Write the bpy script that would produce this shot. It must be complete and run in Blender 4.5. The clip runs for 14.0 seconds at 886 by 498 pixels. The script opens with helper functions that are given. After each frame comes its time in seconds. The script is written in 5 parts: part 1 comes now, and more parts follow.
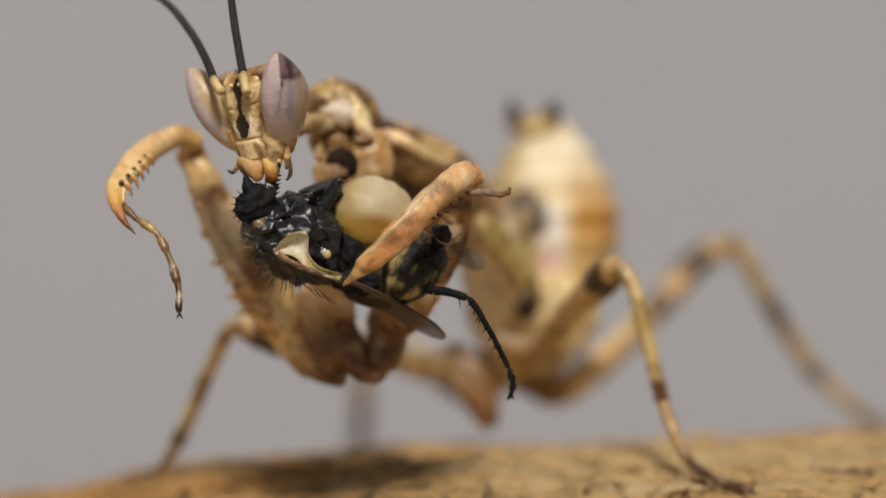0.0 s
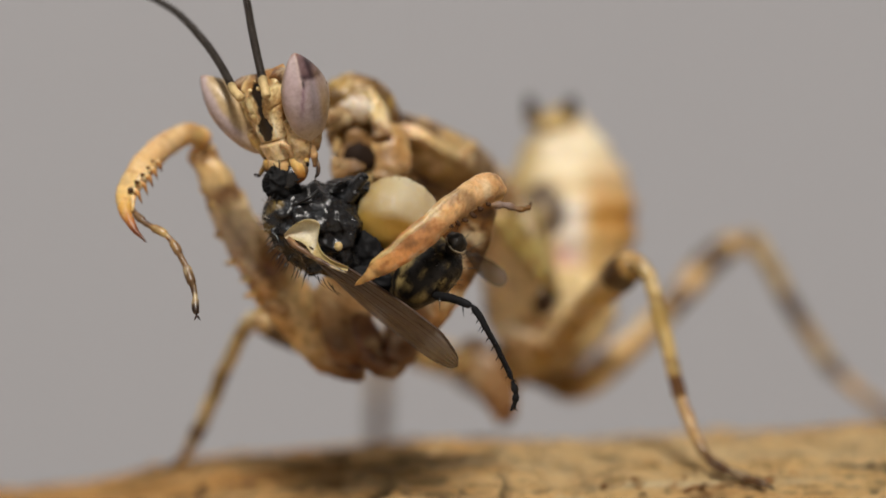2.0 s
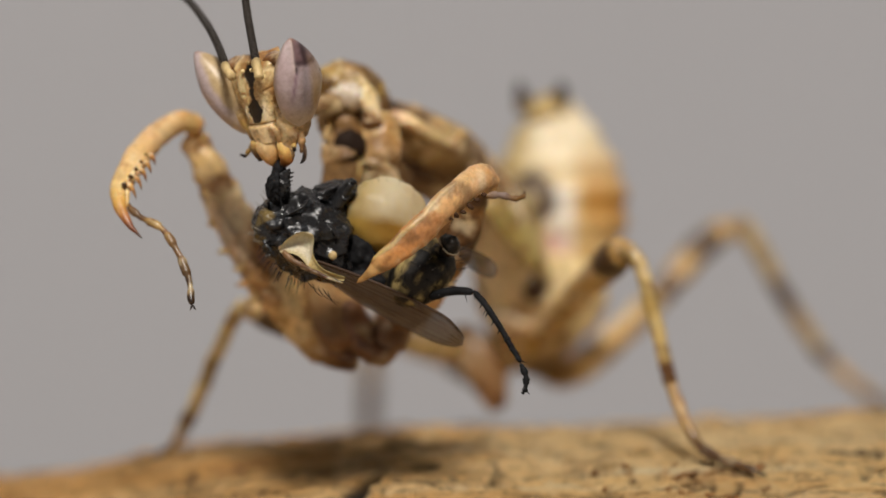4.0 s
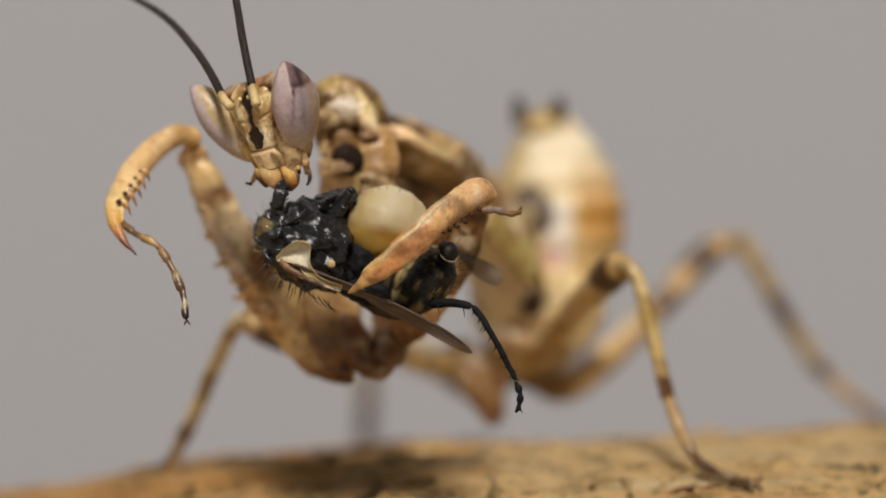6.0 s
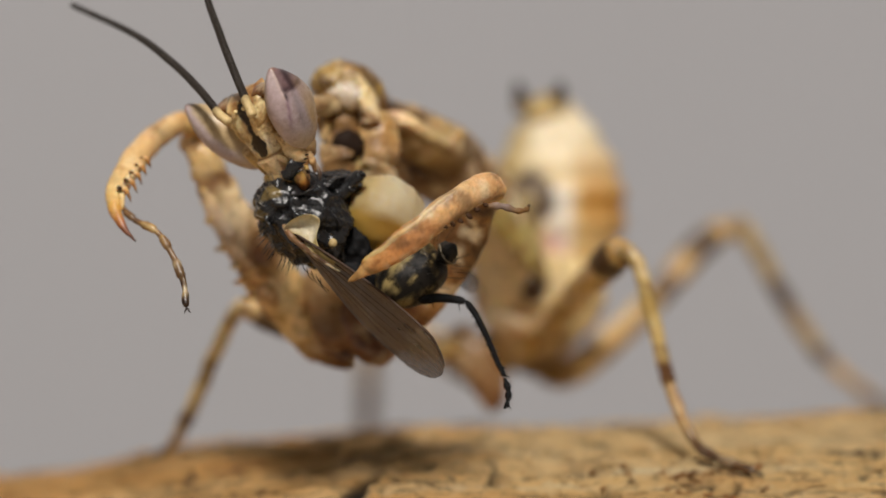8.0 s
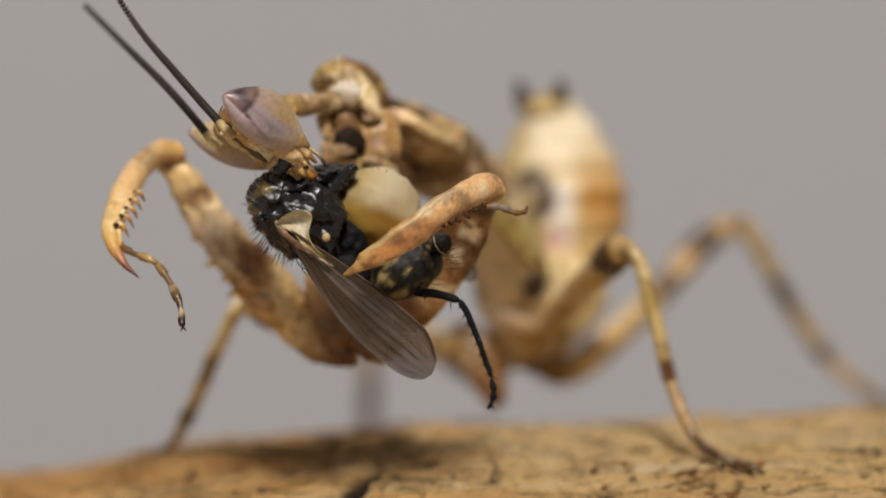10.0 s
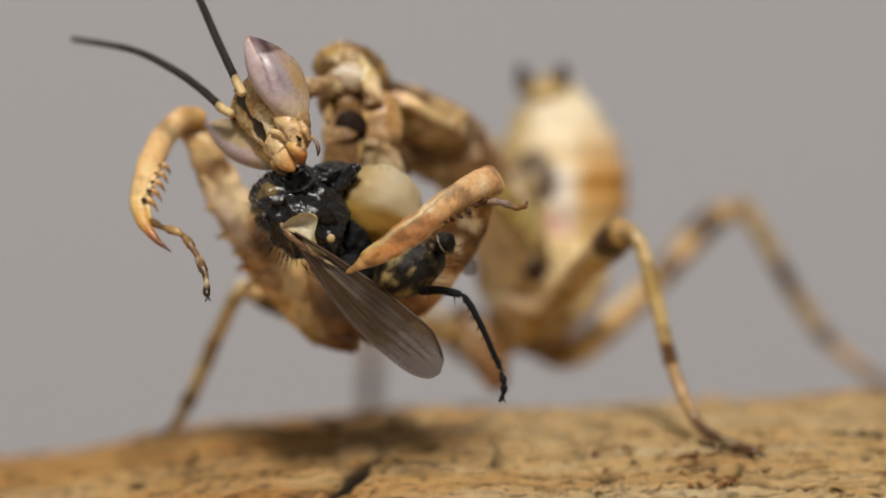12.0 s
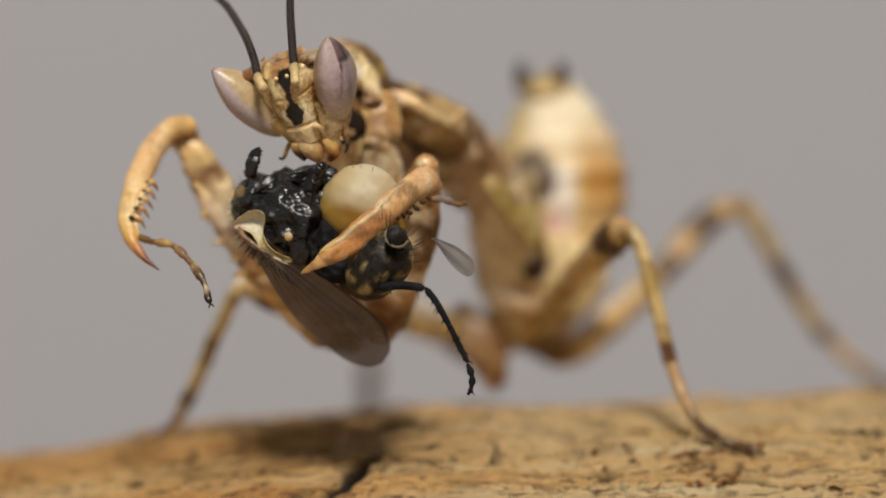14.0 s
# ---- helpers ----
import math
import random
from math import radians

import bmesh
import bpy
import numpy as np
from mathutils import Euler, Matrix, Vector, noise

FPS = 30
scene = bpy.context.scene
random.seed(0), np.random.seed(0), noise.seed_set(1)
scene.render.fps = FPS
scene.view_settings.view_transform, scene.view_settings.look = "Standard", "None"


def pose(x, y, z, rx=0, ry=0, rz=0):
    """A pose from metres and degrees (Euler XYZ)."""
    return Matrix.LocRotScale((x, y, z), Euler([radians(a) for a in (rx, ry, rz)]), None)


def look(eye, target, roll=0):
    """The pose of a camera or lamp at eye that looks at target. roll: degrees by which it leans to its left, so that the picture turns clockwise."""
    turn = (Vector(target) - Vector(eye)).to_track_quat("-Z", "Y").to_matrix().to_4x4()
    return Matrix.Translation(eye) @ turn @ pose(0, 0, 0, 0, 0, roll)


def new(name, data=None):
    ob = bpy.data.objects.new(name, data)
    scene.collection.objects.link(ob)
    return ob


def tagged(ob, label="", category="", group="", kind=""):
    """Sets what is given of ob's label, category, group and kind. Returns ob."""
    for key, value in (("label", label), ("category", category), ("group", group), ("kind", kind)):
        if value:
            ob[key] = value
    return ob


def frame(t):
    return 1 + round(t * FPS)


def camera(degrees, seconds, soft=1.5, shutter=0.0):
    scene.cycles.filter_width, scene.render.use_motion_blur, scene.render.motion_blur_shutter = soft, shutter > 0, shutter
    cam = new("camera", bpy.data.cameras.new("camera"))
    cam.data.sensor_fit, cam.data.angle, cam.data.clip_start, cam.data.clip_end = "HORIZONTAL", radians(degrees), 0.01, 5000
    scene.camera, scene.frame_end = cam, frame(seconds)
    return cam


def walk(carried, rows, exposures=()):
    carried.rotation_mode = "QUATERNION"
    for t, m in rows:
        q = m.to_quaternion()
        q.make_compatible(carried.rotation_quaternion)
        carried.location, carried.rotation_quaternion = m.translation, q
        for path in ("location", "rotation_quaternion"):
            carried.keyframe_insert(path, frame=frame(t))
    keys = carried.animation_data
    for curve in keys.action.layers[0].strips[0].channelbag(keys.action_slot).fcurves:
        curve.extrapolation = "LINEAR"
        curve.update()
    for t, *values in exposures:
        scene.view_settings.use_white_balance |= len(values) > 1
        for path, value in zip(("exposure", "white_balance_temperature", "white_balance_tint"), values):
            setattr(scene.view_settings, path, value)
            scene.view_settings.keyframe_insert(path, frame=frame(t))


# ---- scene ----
MM = 0.001
BASE = (0.0, 0.0, 0.052)          # a point on the driftwood under the insect
EYE = (0.0, -0.1594, 0.07394)     # the lens, 160 mm from the insect's face
cam = camera(10.18, 14.0, soft=1.7)
cam.data.dof.use_dof = True
cam.data.dof.focus_distance = 0.1590
cam.data.dof.aperture_fstop = 29.0
walk(cam, [
    (0, pose(*EYE, 85.080, 0, -0.065)),
    (0.5, pose(*EYE, 85.040, 0, -0.040)),
    (1, pose(*EYE, 85.080, 0, 0.000)),
    (1.5, pose(*EYE, 85.080, 0, 0.030)),
    (2, pose(*EYE, 85.020, 0, 0.139)),
    (2.5, pose(*EYE, 84.940, 0, 0.160)),
    (3, pose(*EYE, 84.951, 0, 0.090)),
    (3.5, pose(*EYE, 84.840, 0, -0.030)),
    (4, pose(*EYE, 84.870, 0, 0.030)),
    (4.2, pose(*EYE, 85.080, 0, 0.000)),
    (6.5, pose(*EYE, 85.000, 0, 0.000)),
    (7, pose(*EYE, 84.960, 0, 0.000)),
    (7.5, pose(*EYE, 84.921, 0, 0.000)),
    (8, pose(*EYE, 84.870, 0, 0.010)),
    (10.5, pose(*EYE, 84.826, 0, 0.025)),
    (11, pose(*EYE, 84.761, 0, 0.020)),
    (11.5, pose(*EYE, 84.711, 0, 0.020)),
    (12, pose(*EYE, 84.651, 0, 0.040)),
    (12.5, pose(*EYE, 84.641, 0, 0.035)),
    (13, pose(*EYE, 84.651, 0, 0.030)),
    (13.5, pose(*EYE, 84.631, 0, 0.030)),
    (14, pose(*EYE, 84.631, 0, 0.030)),
])

# ---- light: a closed white room, one lamp overhead, one added fill lamp ----
world = bpy.data.worlds.new("room_air")
world.use_nodes = True
world.node_tree.nodes["Background"].inputs[0].default_value = (0.75, 0.8, 0.9, 1)
world.node_tree.nodes["Background"].inputs[1].default_value = 0.1
scene.world = world
scene.view_settings.exposure = 0.0


def area_lamp(name, eye, target, size_x, size_y, watts, colour):
    data = bpy.data.lights.new(name, "AREA")
    data.shape, data.size, data.size_y = "RECTANGLE", size_x, size_y
    data.energy, data.color = watts, colour
    ob = new(name, data)
    ob.matrix_world = look(eye, target)
    return ob


area_lamp("ceiling_lamp", (0.02, -0.54, 0.79), (0, 0.012, 0.055), 0.17, 0.17, 9.6, (1.0, 0.94, 0.88))
# fill lamp added at the left to brighten the backdrop; no window there
area_lamp("backdrop_fill", (-0.66, -0.50, 0.70), (-0.45, 0.34, 0.14), 0.5, 0.4, 1.1, (0.88, 0.94, 1.0))


# ---- materials ----
def material(name):
    m = bpy.data.materials.new(name)
    m.use_nodes = True
    nt = m.node_tree
    return m, nt, nt.nodes["Principled BSDF"]


def link(nt, a, b):
    nt.links.new(a, b)


def coords(nt, scale=(1, 1, 1)):
    tc = nt.nodes.new("ShaderNodeTexCoord")
    mp = nt.nodes.new("ShaderNodeMapping")
    mp.inputs["Scale"].default_value = scale
    link(nt, tc.outputs["Object"], mp.inputs[0])
    return mp.outputs[0]


def noise_tex(nt, vec, scale, detail=4, rough=0.6):
    n = nt.nodes.new("ShaderNodeTexNoise")
    n.inputs["Scale"].default_value = scale
    n.inputs["Detail"].default_value = detail
    n.inputs["Roughness"].default_value = rough
    link(nt, vec, n.inputs["Vector"])
    return n.outputs["Fac"]


def ramp(nt, fac, stops):
    r = nt.nodes.new("ShaderNodeValToRGB")
    while len(r.color_ramp.elements) < len(stops):
        r.color_ramp.elements.new(0.5)
    for e, (p, c) in zip(r.color_ramp.elements, stops):
        e.position, e.color = p, (*c, 1) if len(c) == 3 else c
    link(nt, fac, r.inputs[0])
    return r.outputs[0]


def mix(nt, fac, a, b, mode="MIX"):
    n = nt.nodes.new("ShaderNodeMix")
    n.data_type, n.blend_type = "RGBA", mode
    for sock, v in ((n.inputs[0], fac), (n.inputs[6], a), (n.inputs[7], b)):
        if isinstance(v, (int, float)):
            sock.default_value = v
        elif isinstance(v, tuple):
            sock.default_value = (*v, 1)
        else:
            link(nt, v, sock)
    return n.outputs[2]


def bump(nt, bsdf, height, strength, dist):
    b = nt.nodes.new("ShaderNodeBump")
    b.inputs["Strength"].default_value = strength
    b.inputs["Distance"].default_value = dist
    link(nt, height, b.inputs["Height"])
    link(nt, b.outputs[0], bsdf.inputs["Normal"])


def attribute(nt, name="pigment"):
    a = nt.nodes.new("ShaderNodeAttribute")
    a.attribute_name = name
    return a.outputs["Color"]


def cuticle(name, rough, grain, sub=0.0, coat=0.0, speckle=(0.30, 0.17, 0.07), amount=0.5, size=1.0, pale=0.0, depth=0.4):
    """Insect skin: its pigment with crisp dark and pale blotches, pores and fine granules."""
    m, nt, b = material(name)
    v = coords(nt)
    fine = noise_tex(nt, v, 9000 * size, 3, 0.7)
    mid = noise_tex(nt, v, 3200 * size, 5, 0.7)
    broad = noise_tex(nt, v, 800 * size, 8, 0.72)
    other = noise_tex(nt, coords(nt, (1.3, 0.8, 1.1)), 1150 * size, 8, 0.7)
    c = attribute(nt)
    if pale:
        k = ramp(nt, other, [(0.53, (0, 0, 0)), (0.62, (pale,) * 3)])
        c = mix(nt, k, c, (1.45, 1.4, 1.15), "MULTIPLY")
    k = ramp(nt, broad, [(0.49, (0, 0, 0)), (0.58, (amount,) * 3)])
    c = mix(nt, k, c, speckle, "MULTIPLY")
    k2 = ramp(nt, mid, [(0.54, (0, 0, 0)), (0.66, (amount * 0.8,) * 3)])
    c = mix(nt, k2, c, tuple(0.5 * s + 0.15 for s in speckle), "MULTIPLY")
    g = ramp(nt, fine, [(0.3, (0.80, 0.77, 0.72)), (0.6, (1.0, 1.0, 1.0))])
    c = mix(nt, 1.0, c, g, "MULTIPLY")
    link(nt, c, b.inputs["Base Color"])
    r = ramp(nt, mid, [(0.3, (max(0.05, rough - 0.1),) * 3), (0.75, (min(1.0, rough + 0.2),) * 3)])
    link(nt, r, b.inputs["Roughness"])
    b.inputs["Subsurface Weight"].default_value = sub
    b.inputs["Subsurface Radius"].default_value = (0.0005, 0.0003, 0.00014)
    b.inputs["Subsurface Scale"].default_value = depth
    b.inputs["Coat Weight"].default_value = coat
    b.inputs["Coat Roughness"].default_value = 0.25
    h = nt.nodes.new("ShaderNodeMath")
    h.operation = "ADD"
    link(nt, mid, h.inputs[0])
    link(nt, other, h.inputs[1])
    bump(nt, b, h.outputs[0], grain, 0.00016)
    return m


SKIN = cuticle("mantis_cuticle", 0.36, 0.12, 0.25, 0.12, (0.42, 0.24, 0.09), 0.72, 1.0, 0.34)
AMBER = cuticle("translucent_orange_cuticle", 0.38, 0.3, 0.3, 0.1, (0.74, 0.46, 0.22), 0.45, 0.8, 0.22)
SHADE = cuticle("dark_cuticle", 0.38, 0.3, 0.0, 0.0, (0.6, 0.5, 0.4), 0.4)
MATT_BLACK = cuticle("dull_black_fly_leg", 0.62, 0.4, 0.0, 0.0, (0.6, 0.6, 0.6), 0.4, 0.5)
SOFT = cuticle("soft_abdomen_skin", 0.5, 0.3, 0.15, 0.0, (0.75, 0.6, 0.4), 0.4)
EYE_SKIN = cuticle("compound_eye", 0.34, 0.10, 0.0, 0.0, (0.75, 0.62, 0.68), 0.3, 0.6)
BLACK = cuticle("black_fly_cuticle", 0.24, 0.35, 0.0, 0.16, (0.6, 0.6, 0.6), 0.4, 0.5)
DUST = cuticle("dusted_fly_abdomen", 0.42, 0.35, 0.0, 0.0, (0.10, 0.08, 0.05), 0.95, 1.3)
DUST.node_tree.nodes["Principled BSDF"].inputs["Specular IOR Level"].default_value = 0.25


def membrane_material():
    m, nt, b = material("swollen_membrane")
    v = coords(nt)
    n = noise_tex(nt, v, 500, 3)
    c = mix(nt, ramp(nt, n, [(0.45, (0, 0, 0)), (0.75, (0.6,) * 3)]), attribute(nt), (0.7, 0.55, 0.34), "MULTIPLY")
    link(nt, c, b.inputs["Base Color"])
    b.inputs["Roughness"].default_value = 0.42
    b.inputs["Specular IOR Level"].default_value = 0.3
    b.inputs["Subsurface Weight"].default_value = 0.5
    b.inputs["Transmission Weight"].default_value = 0.15
    b.inputs["IOR"].default_value = 1.34
    b.inputs["Subsurface Radius"].default_value = (0.0008, 0.0006, 0.0003)
    b.inputs["Subsurface Scale"].default_value = 1.0
    bump(nt, b, noise_tex(nt, v, 900, 4), 0.12, 0.0003)
    return m


MATT_BLACK.node_tree.nodes["Principled BSDF"].inputs["Specular IOR Level"].default_value = 0.12
SHADE.node_tree.nodes["Principled BSDF"].inputs["Specular IOR Level"].default_value = 0.25

MEMBRANE = membrane_material()


def wing_material(name, thin, thick, cover):
    m, nt, b = material(name)
    v = coords(nt)
    n = noise_tex(nt, v, 900, 3)
    link(nt, ramp(nt, n, [(0.3, thin), (0.7, thick)]), b.inputs["Base Color"])
    b.inputs["Roughness"].default_value = 0.34
    xyz = nt.nodes.new("ShaderNodeSeparateXYZ")
    link(nt, v, xyz.inputs[0])
    along = nt.nodes.new("ShaderNodeMapRange")   # denser at the root, clearer towards the tip
    along.inputs["From Max"].default_value = 0.0066
    along.inputs["To Min"].default_value = min(1.0, cover + 0.17)
    along.inputs["To Max"].default_value = cover - 0.12
    link(nt, xyz.outputs[0], along.inputs["Value"])
    link(nt, along.outputs[0], b.inputs["Alpha"])
    bump(nt, b, noise_tex(nt, v, 2500, 2), 0.3, 0.00004)
    return m


WING = wing_material("smoky_wing_membrane", (0.115, 0.085, 0.066), (0.20, 0.160, 0.132), 0.72)
CLEAR_WING = wing_material("clear_wing_membrane", (0.12, 0.09, 0.07), (0.20, 0.15, 0.12), 0.34)
CLEAR_WING.node_tree.nodes["Principled BSDF"].inputs["Specular IOR Level"].default_value = 0.1


def wood_material():
    m, nt, b = material("weathered_driftwood")
    fibre = noise_tex(nt, coords(nt, (0.10, 1, 1)), 5200, 5, 0.75)
    grain = noise_tex(nt, coords(nt, (0.16, 1, 1)), 1700, 6, 0.75)
    streak = noise_tex(nt, coords(nt, (0.07, 1, 1)), 700, 5, 0.65)
    patch = noise_tex(nt, coords(nt, (0.5, 1, 1)), 240, 6, 0.65)
    crumb = noise_tex(nt, coords(nt, (0.5, 1, 1)), 3600, 4, 0.7)
    c = ramp(nt, streak, [(0.28, (0.74, 0.39, 0.12)), (0.45, (0.97, 0.64, 0.26)), (0.66, (1.0, 0.80, 0.46))])
    c = mix(nt, ramp(nt, patch, [(0.52, (0, 0, 0)), (0.66, (0.6,) * 3)]), c, (0.70, 0.34, 0.10))
    c = mix(nt, ramp(nt, crumb, [(0.56, (0, 0, 0)), (0.70, (0.7,) * 3)]), c, (1.0, 0.80, 0.47))
    c = mix(nt, ramp(nt, grain, [(0.33, (0.95,) * 3), (0.41, (0, 0, 0))]), c, (0.10, 0.042, 0.015))
    c = mix(nt, ramp(nt, fibre, [(0.38, (0.92,) * 3), (0.46, (0, 0, 0))]), c, (0.20, 0.095, 0.035))
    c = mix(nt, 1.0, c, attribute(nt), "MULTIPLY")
    link(nt, c, b.inputs["Base Color"])
    b.inputs["Roughness"].default_value = 0.75
    h = nt.nodes.new("ShaderNodeMath")
    h.operation = "ADD"
    link(nt, grain, h.inputs[0])
    h2 = nt.nodes.new("ShaderNodeMath")
    h2.operation = "ADD"
    link(nt, fibre, h2.inputs[0])
    link(nt, crumb, h2.inputs[1])
    link(nt, h2.outputs[0], h.inputs[1])
    bump(nt, b, h.outputs[0], 1.0, 0.0005)
    return m


WOOD = wood_material()


def paint_material(name, colour):
    m, nt, b = material(name)
    v = coords(nt)
    n = noise_tex(nt, v, 6, 4)
    d = tuple(c * 0.96 for c in colour)
    link(nt, ramp(nt, n, [(0.3, d), (0.7, colour)]), b.inputs["Base Color"])
    b.inputs["Roughness"].default_value = 0.85
    bump(nt, b, noise_tex(nt, v, 400, 3), 0.1, 0.0005)
    return m


GREY_WALL = paint_material("grey_backdrop_paint", (0.487, 0.485, 0.503))
WHITE_WALL = paint_material("white_room_paint", (0.24, 0.23, 0.22))
TABLE = paint_material("pale_table_top", (0.34, 0.31, 0.28))

# pigments
TAN = (0.66, 0.43, 0.138)
CREAM = (0.90, 0.70, 0.34)
ORANGE = (0.80, 0.49, 0.18)
BROWN = (0.20, 0.105, 0.035)
DARK = (0.035, 0.022, 0.014)
OLIVE = (0.42, 0.29, 0.10)
INK = (0.012, 0.012, 0.013)


# ---- geometry helpers, in millimetres ----
def lerp(a, b, f):
    return tuple(x + (y - x) * f for x, y in zip(a, b))


def spline(rows, n):
    """n samples of a Catmull-Rom curve through equally long tuples."""
    rows = [np.array(r, float) for r in rows]
    out = []
    k = len(rows) - 1
    for i in range(n):
        u = i / (n - 1) * k
        j = min(int(u), k - 1)
        f = u - j
        p1, p2 = rows[j], rows[j + 1]
        p0 = rows[j - 1] if j else 2 * p1 - p2
        p3 = rows[j + 2] if j + 2 <= k else 2 * p2 - p1
        out.append(0.5 * (2 * p1 + (p2 - p0) * f + (2 * p0 - 5 * p1 + 4 * p2 - p3) * f * f + (3 * p1 - p0 - 3 * p2 + p3) * f ** 3))
    return out


def mottled(c, p, amount):
    """Patches of darker and paler pigment on c at the place p."""
    k = noise.noise(p * 1.1 + Vector((7, 3, 1))) + 0.55 * noise.noise(p * 2.9) + 0.3 * noise.noise(p * 7.0)
    if k > 0.12:
        return lerp(c, (0.10, 0.05, 0.02), min(1.0, (k - 0.12) * 2.8) * amount)
    if k < -0.18:
        return lerp(c, (0.90, 0.76, 0.50), min(1.0, (-0.18 - k) * 2.8) * amount)
    return c


def sweep(pts, rads, cols=None, seg=16, n=None, up=(0, 0, 1), bands=(), rough=0.0, ring=0.0, rings=0, mottle=0.0):
    """A tapered limb through pts. rads: r or (across, along up). bands: (start, end, colour) along its length."""
    up = Vector(up)
    n = n or max(8, 6 * len(pts))
    rr = [r if isinstance(r, tuple) else (r, r) for r in rads]
    if cols is None:
        cols = [TAN] * len(pts)
    if len(cols) == 3 and isinstance(cols[0], float):
        cols = [cols] * len(pts)
    path = spline([(*p, *r, *c) for p, r, c in zip(pts, rr, cols)], n)
    verts, faces, pig = [], [], []
    for i, row in enumerate(path):
        a = Vector(path[max(i - 1, 0)][:3])
        b = Vector(path[min(i + 1, n - 1)][:3])
        t = (b - a).normalized()
        side = t.cross(up)
        if side.length < 1e-4:
            side = t.cross(Vector((1, 0, 0)))
        side.normalize()
        lift = side.cross(t)
        u = i / (n - 1)
        end = min(1.0, math.sqrt(max(0.0, 1 - (1 - min(u, 1 - u) * (n - 1) / 1.6) ** 2)) if min(u, 1 - u) * (n - 1) < 1.6 else 1.0)
        end = max(end, 0.25)
        wave = 1 + ring * (1 if (int(u * rings * 2) % 2) else -1) if rings else 1
        c = np.clip(row[5:8], 0, 1)
        band = [(min(max((u - lo) / 0.04 + 0.5, 0), 1) * min(max((hi - u) / 0.04 + 0.5, 0), 1), bc) for lo, hi, bc in bands]
        for s in range(seg):
            w = 2 * math.pi * s / seg
            p = Vector(row[:3]) + side * (math.cos(w) * max(row[3], 0.01) * end * wave) + lift * (math.sin(w) * max(row[4], 0.01) * end * wave)
            if rough:
                p += noise.noise_vector(p * 1.7) * rough + noise.noise_vector(p * 4.3) * rough * 0.5 + noise.noise_vector(p * 11.0) * rough * 0.2
            verts.append(tuple(p))
            pc = tuple(mottled(c, p, mottle) if mottle else c)
            for k, bc in band:
                pc = lerp(pc, bc, k)
            pig.append(pc)
    for i in range(n - 1):
        for s in range(seg):
            a, b = i * seg + s, i * seg + (s + 1) % seg
            faces.append((a, b, b + seg, a + seg))
    faces.append(tuple(reversed(range(seg))))
    faces.append(tuple(range((n - 1) * seg, n * seg)))
    return verts, faces, pig


def blob(centre, size, turn=(0, 0, 0), colour=TAN, seg=28, rows=18, shape=None, paint=None, rough=0.0, freq=1.5):
    """A rounded body. shape(x, y, z) moves points of the unit ball; paint(x, y, z) gives their pigment."""
    e = Euler([radians(a) for a in turn]).to_matrix()
    verts, faces, pig = [], [], []
    for i in range(rows + 1):
        lat = -math.pi / 2 + math.pi * (0.02 + 0.96 * i / rows)
        for s in range(seg):
            w = 2 * math.pi * s / seg
            u = (math.cos(lat) * math.cos(w), math.cos(lat) * math.sin(w), math.sin(lat))
            pig.append(tuple(paint(*u)) if paint else colour)
            q = shape(*u) if shape else u
            p = e @ Vector((q[0] * size[0], q[1] * size[1], q[2] * size[2])) + Vector(centre)
            if rough:
                p += noise.noise_vector(p * freq) * rough + noise.noise_vector(p * freq * 3.1) * rough * 0.4
            verts.append(tuple(p))
    for i in range(rows):
        for s in range(seg):
            a, b = i * seg + s, i * seg + (s + 1) % seg
            faces.append((a, b, b + seg, a + seg))
    faces.append(tuple(reversed(range(seg))))
    faces.append(tuple(range(rows * seg, (rows + 1) * seg)))
    return verts, faces, pig


def join(*geos):
    verts, faces, pig = [], [], []
    for v, f, c in geos:
        o = len(verts)
        verts += v
        faces += [tuple(i + o for i in face) for face in f]
        pig += c
    return verts, faces, pig


def mesh_of(name, geo, mat):
    me = bpy.data.meshes.new(name)
    me.from_pydata([tuple(c * MM for c in v) for v in geo[0]], [], geo[1])
    if geo[2]:
        at = me.color_attributes.new("pigment", "FLOAT_COLOR", "POINT")
        at.data.foreach_set("color", np.array([(*c, 1.0) for c in geo[2]], dtype=np.float32).ravel())
    me.materials.append(mat)
    me.polygons.foreach_set("use_smooth", [True] * len(me.polygons))
    me.update()
    return me


def part(name, geo, mat, parent, label="", at=(0, 0, 0)):
    ob = new(name, mesh_of(name, geo, mat))
    ob.parent = parent
    ob.location = [c * MM for c in at]
    if label:
        ob["label"] = label
    return ob


def thing(name, at, label, category, group="", kind=""):
    ob = new(name)
    ob.empty_display_size = 0.005
    ob.location = at
    return tagged(ob, label, category, group, kind)


def bristle(root, tip, r, colour=INK, bend=(0, 0, 0)):
    mid = tuple((a + b) / 2 + c for a, b, c in zip(root, tip, bend))
    return sweep([root, mid, tip], [r, r * 0.7, r * 0.2], colour, seg=5, n=7)


# ---- the room: backdrop in view; unseen walls, ceiling and table added for bounce ----
def box_wall(name, lo, hi, mat, label):
    bm = bmesh.new()
    bmesh.ops.create_cube(bm, size=1)
    for v in bm.verts:
        v.co = Vector([lo[i] + (v.co[i] + 0.5) * (hi[i] - lo[i]) for i in range(3)])
    me = bpy.data.meshes.new(name)
    bm.to_mesh(me)
    bm.free()
    me.materials.append(mat)
    return tagged(new(name, me), label, "wall", kind="structure")


